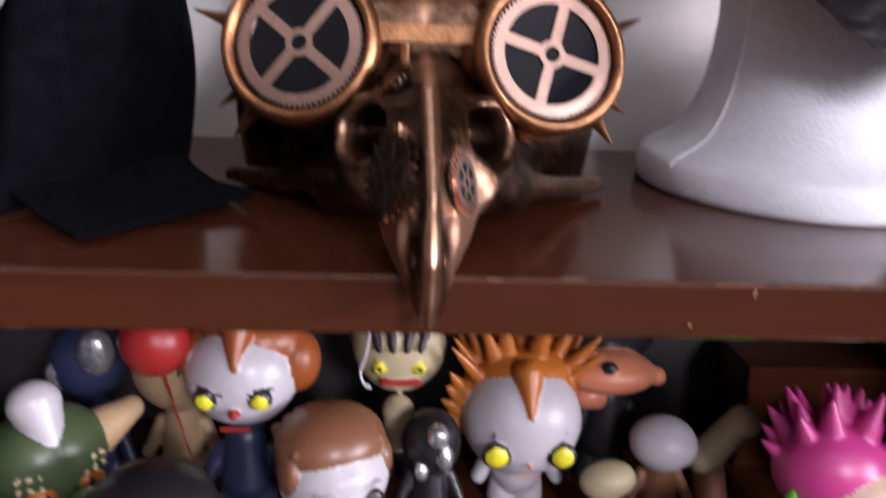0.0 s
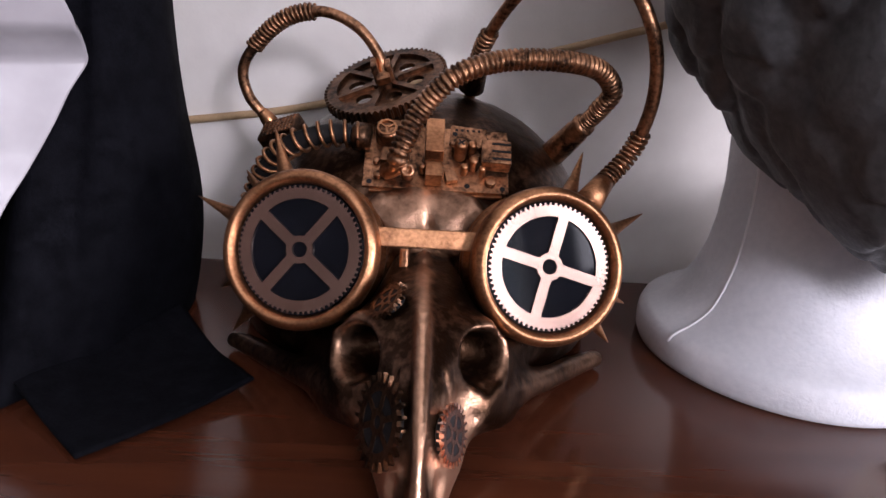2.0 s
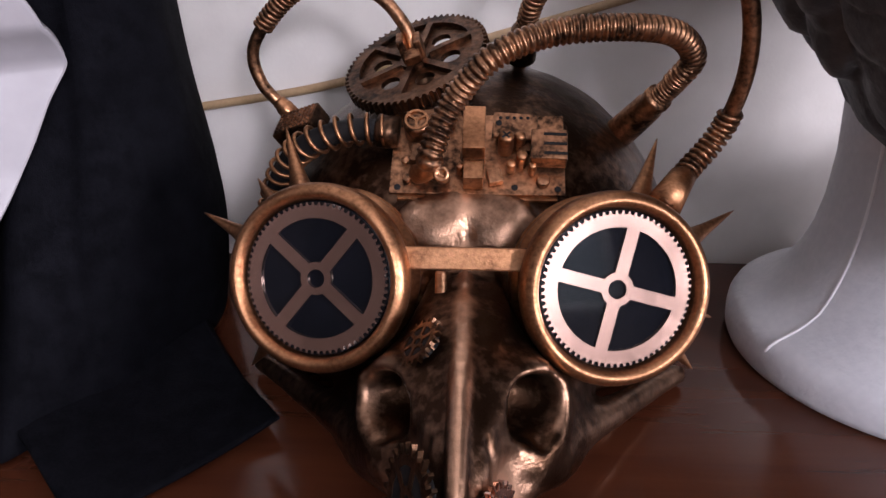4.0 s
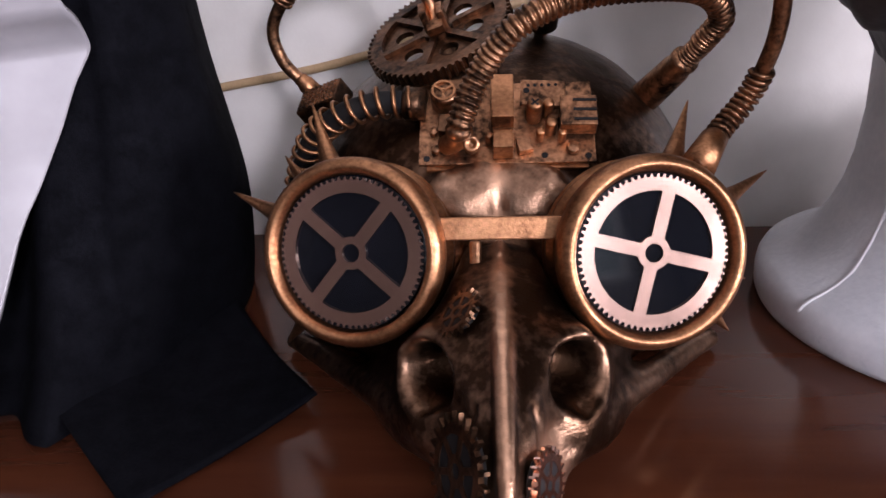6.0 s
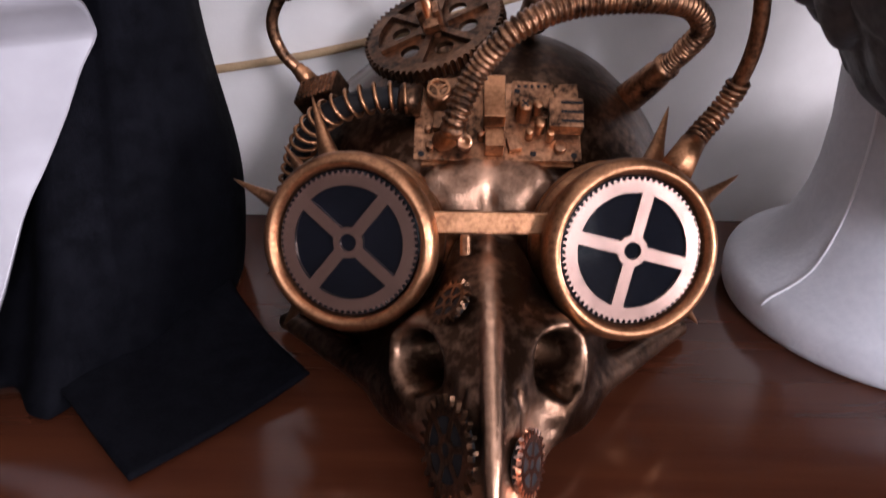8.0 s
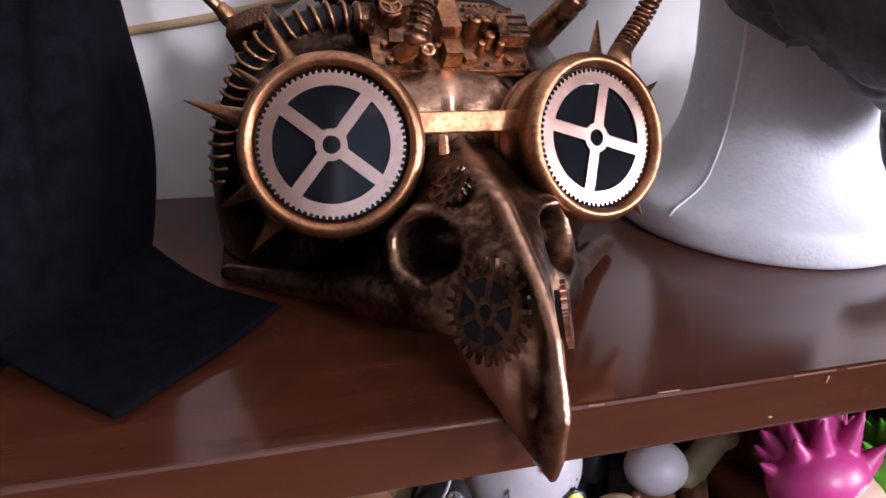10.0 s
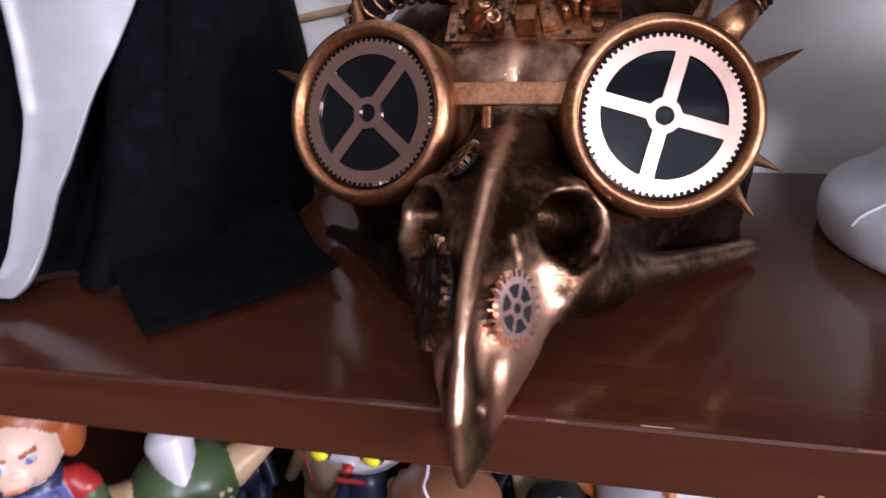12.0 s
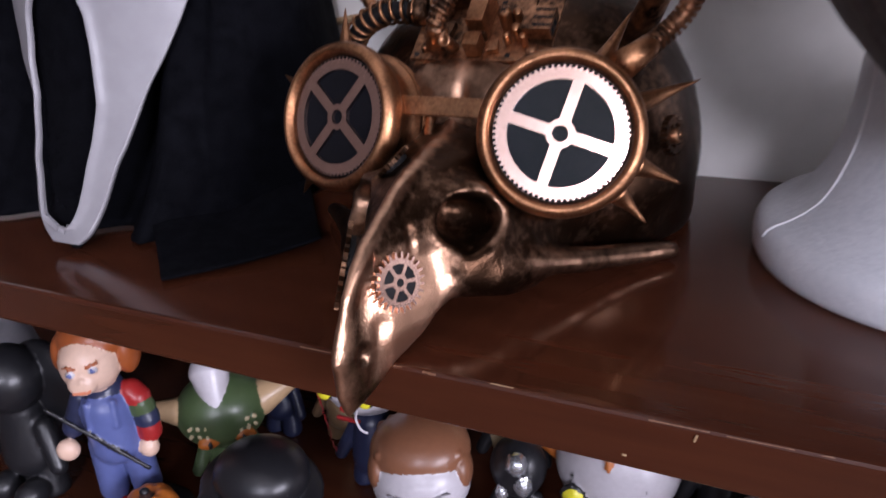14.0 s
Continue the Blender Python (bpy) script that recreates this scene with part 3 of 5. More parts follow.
SPIKES = ((-1, (-0.0706, 0.1225, 0.1132)), (-1, (-0.1021, 0.1090, 0.0826)), (-1, (-0.0926, 0.1066, 0.0401)), (-1, (-0.0818, 0.0833, 0.0298)), (-1, (-0.0830, 0.1200, 0.0930)),
          (1, (0.0693, 0.1158, 0.1123)), (1, (0.0989, 0.1094, 0.0869)), (1, (0.0954, 0.1039, 0.0444)), (1, (0.0851, 0.0849, 0.0328)))
for sx, tip in SPIKES:
    cup, m = CUPS[sx]
    q = m.inverted() @ Vector(tip)
    rad = Vector((q.x, q.y, 0)).normalized()
    base = m @ (rad * 0.0285 + Vector((0, 0, max(-0.018, min(-0.009, q.z * 0.6)))))
    d = Vector(tip) - base
    L = d.length
    prof = [(0, 0.0040), (0.0022, 0.0040), (0.0024, 0.0034), (0.0032, 0.0034), (0.0034, 0.0048), (0.0046, 0.0050), (0.0058, 0.0044), (0.0060, 0.0042), (L * 0.5, 0.0024), (L * 0.9, 0.0007), (L, 0.0002)]
    part("spike", mesh_from("spike", *lathe(prof, axes(base, d), 18), M["copper"]), cup)

# bar between the cups
bm = bmesh.new()
box(bm, axes((0.0005, 0.0835, 0.0772), (0, -0.94, 0.34)), 0.046, 0.0082, 0.0026, 0.0006)
part("bridge_bar", bm, MASK, "bright flat copper bar between the goggles", M["copper"])
bm = bmesh.new()
box(bm, axes((-0.0085, 0.0800, 0.0675), (-0.25, -0.9, 0.35)), 0.0042, 0.0120, 0.0030, 0.0012)
part("nose_clip", bm, MASK, "", M["bronze"])

# gears riveted on the beak and over the nose
for at, nrm, rt, teeth, tn, mat in (((-0.0138, 0.0100, 0.0338), (-0.86, -0.43, 0.26), 0.0172, 24, 10, "bronze_dark"), ((0.0118, 0.0056, 0.0326), (0.88, -0.40, 0.24), 0.0112, 24, 20, "gear_copper"),
                                    ((-0.0142, 0.0540, 0.0605), (-0.66, -0.16, 0.74), 0.0096, 20, 0, "bronze_dark")):
    vs, fs = gear(axes(at, nrm), rt, rt * 0.80, rt * 0.62, teeth, 0.0018, 6, rt * 0.28, rt * 0.14, rt * 0.13, tn, 0.26)
    sg = part("small_gear", mesh_from("small_gear", vs, fs, M[mat], False), MASK, "thin toothed gear set on the beak")
    # flat black disc darkens the gaps between the spokes
    part("gear_backing", mesh_from("gear_backing", *lathe([(-0.003, rt * 0.70), (0.0003, rt * 0.70), (0.0005, rt * 0.66)], axes(at, nrm), 28), M["black"], False), sg, "black disc behind the gear")
# ring gear on the temple
m = axes((0.0880, 0.1240, 0.0590), (0.93, -0.30, 0.2))
vs, fs = gear(m, 0.0090, 0.0078, 0.0055, 22, 0.003, 4, 0.003, 0.0013, 0.002, 30)
part("temple_gear", mesh_from("temple_gear", vs, fs, M["bronze_dark"], False), MASK)
part("temple_boss", mesh_from("temple_boss", *lathe([(-0.003, 0.004), (0.003, 0.0035), (0.0036, 0.0028), (0.0036, 0.0012), (0.0025, 0.001)], m, 20), M["bronze"]), MASK)

# large gear on the crown
GN = Vector((0.0583, -0.005, 0.0177)).cross(Vector((0.0, 0.93, 0.37))).normalized()
GM = axes((-0.0228, 0.1580, 0.1315), GN, (0.95, 0, 0.29))
vs, fs = gear(GM, 0.0312, 0.0295, 0.0248, 64, 0.0052, 6, 0.0065, 0.002, 0.0030, 12, 0.26)
big = part("crown_gear", mesh_from("crown_gear", vs, fs, M["bronze_dark"], False), MASK, "large dark bronze gear with six spokes")
# web with round holes between the spokes
bmw = bmesh.new()
for k in range(6):
    t = radians(12 + 30 + 60 * k)
    ring = []
    for r_out, r_hole in ((0.0085, 0.0042),):
        cx, cy = 0.0155 * math.cos(t), 0.0155 * math.sin(t)
        hole = [bmw.verts.new(GM @ Vector((cx + r_hole * math.cos(a), cy + r_hole * math.sin(a), 0.0005))) for a in np.linspace(0, 2 * math.pi, 20, endpoint=False)]
        rim = []
        for a in np.linspace(0, 2 * math.pi, 20, endpoint=False):
            dx, dy = math.cos(a), math.sin(a)
            s = 0.0165
            while s > 0.004:
                px, py = cx + s * dx, cy + s * dy
                r, w = math.hypot(px, py), (math.atan2(py, px) - t + math.pi) % (2 * math.pi) - math.pi
                if 0.006 < r < 0.0255 and abs(w) < radians(29):
                    break
                s -= 0.0004
            rim.append(bmw.verts.new(GM @ Vector((cx + s * dx, cy + s * dy, 0.0005))))
        for i in range(20):
            j = (i + 1) % 20
            bmw.faces.new((rim[i], rim[j], hole[j], hole[i]))
r = bmesh.ops.extrude_face_region(bmw, geom=bmw.faces[:])
bmesh.ops.translate(bmw, verts=[v for v in r["geom"] if isinstance(v, bmesh.types.BMVert)], vec=-0.0022 * GN)
bmesh.ops.recalc_face_normals(bmw, faces=bmw.faces[:])
part("gear_web", bmw, big, "", M["bronze_dark"])
bm = bmesh.new()
box(bm, GM @ pose(-0.003, 0.001, 0.006), 0.0030, 0.0085, 0.013, 0.0006)
box(bm, GM @ pose(0.0035, 0.001, 0.005), 0.0030, 0.0085, 0.011, 0.0006)
box(bm, GM @ pose(0, -0.003, 0.0035, 20), 0.007, 0.005, 0.008, 0.0008)
part("gear_clamp", bm, big, "", M["bronze"])
part("gear_post", mesh_from("gear_post", *lathe([(-0.016, 0.009), (-0.002, 0.0065)], GM, 20), M["bronze_dark"]), big)

# circuit board on the forehead, with its components
BZ = Vector((0, -0.63, 0.777))
BM = axes((0.0035, 0.1215, 0.1035), BZ)   # x across, y up the forehead, z out
plate = part("circuit_board", box_mesh(BM @ pose(0, 0, 0), 0.066, 0.036, 0.0016, 0.0003), MASK, "copper painted circuit board with bare components", M["bronze"])
part("board_edge", box_mesh(BM @ pose(0, -0.0187, -0.0007, -18), 0.060, 0.0035, 0.0014, 0.0004), plate, "", M["copper"])


def comp(name, x, y, z, sx, sy, sz, mat, rz=0, bev=0.0005, rx=0):
    return part(name, box_mesh(BM @ pose(x, y, z + sz / 2, rx, 0, rz), sx, sy, sz, bev), plate, "", M[mat])


def post(name, x, y, z, r, h, mat, n=18, rx=0, ry=0, cap=0.8):
    m = BM @ pose(x, y, z, rx, ry)
    return part(name, mesh_from(name, *lathe([(0, r), (h * 0.86, r), (h * 0.93, r * 0.95), (h, r * cap)], m, n), M[mat]), plate)


comp("relay", -0.0015, 0.004, 0.0008, 0.0085, 0.019, 0.0120, "copper")
comp("relay_foot", -0.0015, -0.0125, 0.0008, 0.0075, 0.0075, 0.0085, "copper")
comp("terminal_strip", -0.0015, -0.0058, 0.0008, 0.0080, 0.0030, 0.0050, "bronze_dark")
usb = comp("usb_socket", 0.0265, -0.001, 0.0030, 0.0135, 0.0130, 0.0065, "bronze", -2)
for dy in (-0.0042, 0.0, 0.0042):
    comp("usb_slot", 0.0288, -0.001 + dy, 0.0094, 0.0085, 0.0011, 0.0004, "black", -2, 0.0)
    comp("usb_mouth", 0.0331, -0.001 + dy, 0.0045, 0.0006, 0.0028, 0.0032, "black", -2, 0.0)
comp("chip_plate", 0.0140, 0.0095, 0.0045, 0.017, 0.0115, 0.0016, "bronze", -4)
for i in range(5):
    post("pin_hole", 0.0085 + 0.0026 * i, 0.0128, 0.0062, 0.0007, 0.0002, "black", 10)
post("chip_hole", 0.0078, 0.0105, 0.0061, 0.0012, 0.0003, "black", 12)
screw = post("screw", 0.0105, 0.0015, 0.0008, 0.0030, 0.0105, "copper")
part("screw_slot", box_mesh(BM @ pose(0.0105, 0.0015, 0.0113, 0, 0, 40), 0.0038, 0.0007, 0.0004), screw, "", M["black"])
part("screw_slot", box_mesh(BM @ pose(0.0105, 0.0015, 0.0113, 0, 0, -50), 0.0038, 0.0007, 0.0004), screw, "", M["black"])
for x, y, r, h in ((0.0158, 0.0030, 0.0021, 0.0085), (0.0165, -0.0045, 0.0023, 0.0070), (0.0205, -0.0085, 0.0016, 0.0060), (0.0125, -0.0075, 0.0018, 0.0055), (0.0245, -0.0125, 0.0026, 0.0024),
                   (-0.0065, -0.0085, 0.0016, 0.0050), (-0.0265, -0.0125, 0.0018, 0.0026), (-0.0275, -0.0045, 0.0016, 0.0022)):
    post("capacitor", x, y, 0.0008, r, h, "copper" if h > 0.005 else "bronze")
for x, y in ((0.0140, -0.0150), (-0.0300, -0.0155), (0.0300, -0.0155)):
    post("mount_hole", x, y, 0.0007, 0.0013, 0.0003, "black", 12)
nozzle = post("nozzle", -0.0130, -0.0110, 0.0008, 0.0028, 0.0100, "copper", 20, 25)
part("nozzle_ring", mesh_from("nozzle_ring", *lathe([(0.0096, 0.0030), (0.0112, 0.0030), (0.0112, 0.0018), (0.0100, 0.0012)], BM @ pose(-0.0130, -0.0110, 0.0008, 25), 20), M["bronze"]), nozzle)
dial = post("dial", -0.0235, 0.0095, 0.0008, 0.0052, 0.0080, "bronze", 24)
vs, fs = gear(BM @ pose(-0.0235, 0.0095, 0.0091), 0.0046, 0.0046, 0.0037, 24, 0.0006, 3, 0.0010, 0.0003, 0.0009, 30)
part("dial_wheel", mesh_from("dial_wheel", vs, fs, M["copper"], False), dial)
comp("bracket", -0.0160, 0.0135, 0.0008, 0.0140, 0.0050, 0.0070, "bronze_dark", 8)
comp("bracket", -0.0200, -0.0020, 0.0008, 0.0110, 0.0080, 0.0035, "bronze_dark", -6)
comp("bracket", 0.0065, -0.0115, 0.0008, 0.0055, 0.0060, 0.0030, "bronze", 12)
comp("bracket", 0.0205, 0.0035, 0.0008, 0.0100, 0.0080, 0.0030, "bronze_dark", 0)

# hoses
hose = part("ribbed_hose", mesh_from("ribbed_hose", *ribbed_tube(
    [(-0.0136, 0.1062, 0.1050), (-0.0134, 0.1044, 0.1095), (-0.0057, 0.1100, 0.1262), (0.0079, 0.1080, 0.1425), (0.0285, 0.1143, 0.1500), (0.0550, 0.1194, 0.1514), (0.0749, 0.1290, 0.1477), (0.0849, 0.1392, 0.1373), (0.0805, 0.1460, 0.1265)],
    0.0050, 0.0025, 0.0011), M["bronze"]), MASK, "fat ribbed bronze hose looping over the crown")
part("ribbed_end", mesh_from("ribbed_end", *ribbed_tube([(0.0830, 0.1425, 0.1310), (0.0800, 0.1465, 0.1252), (0.0756, 0.1511, 0.1187)], 0.0046, 0.0016, 0.0006), M["bronze"]), hose)
c, _ = spline([(0.0764, 0.1500, 0.1200), (0.0705, 0.1590, 0.1095), (0.0620, 0.1715, 0.0950)], 16)
part("hose_socket", mesh_from("hose_socket", *sweep(c, np.r_[0.0058, 0.0060, 0.0055, np.linspace(0.0062, 0.0072, 13)], 20), M["bronze"]), hose)
part("elbow", mesh_from("elbow", *sweep(spline([(-0.0135, 0.1062, 0.1080), (-0.0150, 0.1075, 0.1020), (-0.0190, 0.1120, 0.0985)], 12)[0], 0.0040, 14), M["copper"]), hose)

loop = [(0.0700, 0.0950, 0.0945), (0.0797, 0.1106, 0.1008), (0.0917, 0.1169, 0.1140), (0.0958, 0.1120, 0.1340), (0.0942, 0.1080, 0.1530), (0.0880, 0.1050, 0.1700), (0.0775, 0.1100, 0.1855), (0.0611, 0.1250, 0.1922), (0.0415, 0.1450, 0.1828),
        (0.0262, 0.1640, 0.1580), (0.0225, 0.1800, 0.1400), (0.0210, 0.1900, 0.1240)]
c, L = spline(loop, 150)
tube = part("looped_tube", mesh_from("looped_tube", *sweep(c, 0.0030, 14), M["bronze"]), MASK, "thin copper tube in a high loop")
part("tube_coil", mesh_from("tube_coil", *helix([tuple(v) for v in c[9:30:5]], 0.0038, 0.0010, 0.0026, 12), M["bronze"]), tube)
part("tube_coil", mesh_from("tube_coil", *helix([tuple(v) for v in c[122:138:5]], 0.0038, 0.0010, 0.0026, 12), M["bronze"]), tube)
part("tube_collar", mesh_from("tube_collar", *lathe([(-0.0115, 0.0064), (0.002, 0.0052), (0.0055, 0.0050), (0.0065, 0.0040)], axes(tuple(c[7]), c[12] - c[4]), 20), M["copper"]), tube)
part("tube_collar", mesh_from("tube_collar", *lathe([(-0.011, 0.0072), (0.004, 0.0062), (0.006, 0.0050), (0.007, 0.0042)], axes(tuple(c[139]), c[136] - c[144]), 20), M["bronze_dark"]), tube)

arch = [(-0.0800, 0.1700, 0.1020), (-0.0826, 0.1720, 0.1068), (-0.0935, 0.1725, 0.1195), (-0.0945, 0.1715, 0.1364), (-0.0765, 0.1690, 0.1570), (-0.0565, 0.1670, 0.1630), (-0.0390, 0.1640, 0.1575), (-0.0275, 0.1610, 0.1455), (-0.0240, 0.1590, 0.1360)]
c, L = spline(arch, 130)
tube = part("arched_tube", mesh_from("arched_tube", *sweep(c, 0.0027, 14), M["bronze"]), MASK, "thin copper tube arching to the crown gear")
part("tube_coil", mesh_from("tube_coil", *helix([tuple(v) for v in c[46:88:6]], 0.0036, 0.0010, 0.0022, 12), M["bronze"]), tube)
part("tube_collar", mesh_from("tube_collar", *lathe([(-0.006, 0.0042), (0.001, 0.0040), (0.003, 0.0032), (0.004, 0.0034), (0.005, 0.0028)], axes(tuple(c[7]), c[11] - c[4]), 18), M["copper"]), tube)
# knurled block where the arched tube starts
KM = axes((-0.0730, 0.1560, 0.1040), (-0.45, -0.35, 0.82), (0.8, -0.3, 0.4))
block = part("knurled_block", box_mesh(KM, 0.021, 0.014, 0.010, 0.0012), MASK, "", M["bronze_dark"])
bm = bmesh.new()
for i in range(9):
    for j in range(6):
        box(bm, KM @ pose(-0.0084 + 0.0021 * i, -0.0053 + 0.0021 * j, 0.0052, 0, 0, 45), 0.0011, 0.0011, 0.0009)
part("knurling", bm, block, "", M["bronze"])

# spring hose down the temple
side = [(-0.0290, 0.1250, 0.1110), (-0.0450, 0.1260, 0.1115), (-0.0620, 0.1280, 0.1060), (-0.0745, 0.1340, 0.0950), (-0.0830, 0.1410, 0.0780), (-0.0885, 0.1440, 0.0600), (-0.0900, 0.1450, 0.0400)]
c, _ = spline(side, 60)
core = part("spring_hose", mesh_from("spring_core", *sweep(c, 0.0044, 12), M["black"]), MASK, "dark hose wound with a loose copper spring")
part("spring", mesh_from("spring", *helix(side, 0.0058, 0.0009, 0.0056, 18), M["copper"]), core)
part("hose_nut", mesh_from("hose_nut", *lathe([(-0.004, 0.0066), (0.004, 0.0066), (0.005, 0.005)], axes((-0.031, 0.1250, 0.1110), (-1, 0.05, 0.05)), 8), M["bronze_dark"]), core)


# ---- foam head with a grey mask over it ----
FX, FY = 0.2068, 0.1555
m = Matrix.Translation((FX, FY, 0))
prof = [(0.0, 0.0785), (0.0012, 0.0808), (0.004, 0.0820), (0.010, 0.0824), (0.0145, 0.0820), (0.0178, 0.0806), (0.0200, 0.0780), (0.0222, 0.0735), (0.026, 0.0675), (0.032, 0.0612), (0.042, 0.0555), (0.055, 0.0512), (0.070, 0.0488),
        (0.090, 0.0480), (0.115, 0.0495), (0.14, 0.052), (0.17, 0.056), (0.20, 0.058), (0.25, 0.055), (0.29, 0.042), (0.305, 0.02)]
head = part("foam_head_stand", mesh_from("foam_stand", *lathe(prof, m, 96), M["foam"]))
tagged(head, "white polystyrene head stand with a round flared base", "display head")
sa = radians(203)
pts = []
for z, r in prof[4:15]:
    pts.append((FX + (r + 0.0002) * math.cos(sa - 4.0 * max(0, 0.03 - z)), FY + (r + 0.0002) * math.sin(sa - 4.0 * max(0, 0.03 - z)), z))
part("seam", mesh_from("seam", *sweep(spline(pts, 60)[0], 0.0007, 8), M["seam"]), head, "raised moulding seam")


def grey_field(P):
    d = ell(P, (0.2086, 0.111, 0.2443), (0.1231, 0.1275, 0.1507))
    d = blend(d, ell(P, (0.2361, 0.0642, 0.1538), (0.0955, 0.0672, 0.0894), (0, 27.8, 0)), 0.03)
    d = blend(d, ell(P, (0.112, 0.120, 0.200), (0.016, 0.022, 0.034), (0, -12, 0)), 0.008)
    d = np.minimum(d, ell(P, (0.316, 0.165, 0.050), (0.036, 0.036, 0.042)))
    # long hanging wrinkles with finer creases between them
    S, T = P * np.array([1.0, 1.0, 0.30]), P * np.array([1.0, 1.0, 0.22])
    w = lumps(S, 80, 3.0, 2)
    groove = np.clip(1 - np.abs(lumps(S + 0.3, 80, 5.0, 2)) * 4.0, 0, 1) + 0.5 * np.clip(1 - np.abs(lumps(T, 190, 11.0, 2)) * 3.0, 0, 1)
    d = d - 0.0028 * w + 0.0058 * groove
    q = np.linalg.norm(P[..., :2] - np.array([FX, FY]), axis=-1) - 0.0605
    return np.maximum(np.maximum(d, -q), P[..., 1] - 0.240)


tagged(part("rubber_mask", solid("rubber_mask", grey_field, (0.075, -0.022, 0.0), (0.37, 0.242, 0.405), 0.0022, M["rubber"])),
       "wrinkled dark grey latex mask pulled over a foam head", "mask")


# ---- black shroud and white mask ----
def shroud():
    """A hanging black cloth with folds; its front corner lies spread on the shelf."""
    rail = np.array([(-0.152, 0.236), (-0.134, 0.195), (-0.1275, 0.160), (-0.134, 0.128), (-0.148, 0.120), (-0.160, 0.124), (-0.21, 0.132), (-0.27, 0.132), (-0.33, 0.130), (-0.42, 0.135)])
    c, _ = spline(np.c_[rail, 0 * rail[:, 0]], 140)
    c = c[:, :2]
    t = np.gradient(c, axis=0)
    t /= np.linalg.norm(t, axis=1)[:, None]
    nrm = np.c_[-t[:, 1], t[:, 0]]
    nrm *= np.sign((nrm * (c - np.array([-0.28, 0.19]))).sum(1))[:, None]
    zs = np.linspace(0.34, 0.0015, 90)
    vs, fs = [], []
    u = np.linspace(0, 1, len(c))
    for z in zs:
        drop = 1 - z / 0.34
        fold = 0.006 * np.sin(34 * u + 2.0 * drop) * (0.3 + drop) + 0.003 * np.sin(71 * u - 3 * drop + 1)
        fold = fold * np.clip((u - 0.22) / 0.2, 0.15, 1)
        lean = 0.006 * np.exp(-((z - 0.060) / 0.045) ** 2) + 0.004 * drop - 0.005 * np.exp(-z / 0.02)
        off = np.clip(fold + lean - 0.012 * (1 - drop), -0.02, 0.03)
        p = c + nrm * off[:, None]
        p[:, 1] -= np.clip((-0.140 - c[:, 0]) / 0.03, 0, 1) * 0.068 * math.exp(-z / 0.045)
        p[:, 1] = np.minimum(p[:, 1], 0.243)
        for q in p:
            vs.append((q[0], q[1], z))
    n = len(c)
    for k in range(len(zs) - 1):
        for i in range(n - 1):
            fs.append((k * n + i, k * n + i + 1, (k + 1) * n + i + 1, (k + 1) * n + i))
    hang = (vs, fs)
    # flap spread on the shelf: from the foot of the folds out to two corners
    vs, fs = [], []
    o, a, b = len(vs), 26, 34
    p00, p10, p11, p01 = (np.array(q) for q in ((-0.185, 0.080), (-0.1268, 0.0242), (-0.0722, 0.0800), (-0.126, 0.150)))
    for i in range(a):
        for j in range(b):
            s, r = i / (a - 1), j / (b - 1)
            q = (1 - s) * ((1 - r) * p00 + r * p01) + s * ((1 - r) * p10 + r * p11)
            edge = max(0.0, s - 0.55) * r
            z = 0.0022 + 0.0060 * (1 - s) ** 2.4 + 0.0022 * (1 + math.sin(9 * r + 4 * s)) * (1 - s) + 0.012 * edge * r ** 2
            vs.append((q[0], q[1], z))
    for i in range(a - 1):
        for j in range(b - 1):
            fs.append((o + i * b + j, o + (i + 1) * b + j, o + (i + 1) * b + j + 1, o + i * b + j + 1))
    ob = thing("black_shroud", (-0.2, 0.13, 0), "black cotton shroud hanging in folds, one corner spread out", "cloth")
    for name, data in (("drape", hang), ("flap", (vs, fs))):
        p = part(name, mesh_from(name, *data, M["cloth"]), ob)
        so = p.modifiers.new("thickness", "SOLIDIFY")
        so.thickness, so.offset = 0.0012, 1.0
    return ob


shroud()


def ghost_parts(P):
    """Depth from the bowed face sheet, half-width margin and mouth margin."""
    x, y, z = P[..., 0], P[..., 1], P[..., 2]
    dx = x - np.interp(z, [0, 0.04, 0.09, 0.3], [-0.204, -0.219, -0.225, -0.228])
    yc = np.interp(z, [0, 0.012, 0.03, 0.05, 0.07, 0.10, 0.138, 0.146, 0.152, 0.163, 0.175, 0.3], [0.036, 0.043, 0.056, 0.069, 0.079, 0.086, 0.092, 0.084, 0.073, 0.068, 0.066, 0.10])
    sheet = y - yc - 5.0 * dx ** 2
    w = np.interp(z, [0, 0.0015, 0.004, 0.008, 0.014, 0.022, 0.032, 0.05, 0.07, 0.08, 0.09, 0.11, 0.125, 0.136, 0.155, 0.183, 0.20, 0.27, 0.32], [0.002, 0.0075, 0.0122, 0.0168, 0.0208, 0.0246, 0.0278, 0.0345, 0.0415, 0.0470, 0.0535, 0.0630, 0.069, 0.075, 0.079, 0.074, 0.072, 0.06, 0.02])
    hw = np.interp(z, [0.0085, 0.010, 0.013, 0.02, 0.04, 0.065, 0.09, 0.115, 0.128, 0.134], [-0.01, 0.0045, 0.0085, 0.0130, 0.0185, 0.0215, 0.0220, 0.0190, 0.012, -0.01])
    hole = np.where(dx > 0, 0.78 * hw + 0.001, np.minimum(hw + 0.014, w - 0.0048))
    return sheet, np.abs(dx) - w, np.where(hw > 0, hole, hw) - np.abs(dx), dx, z


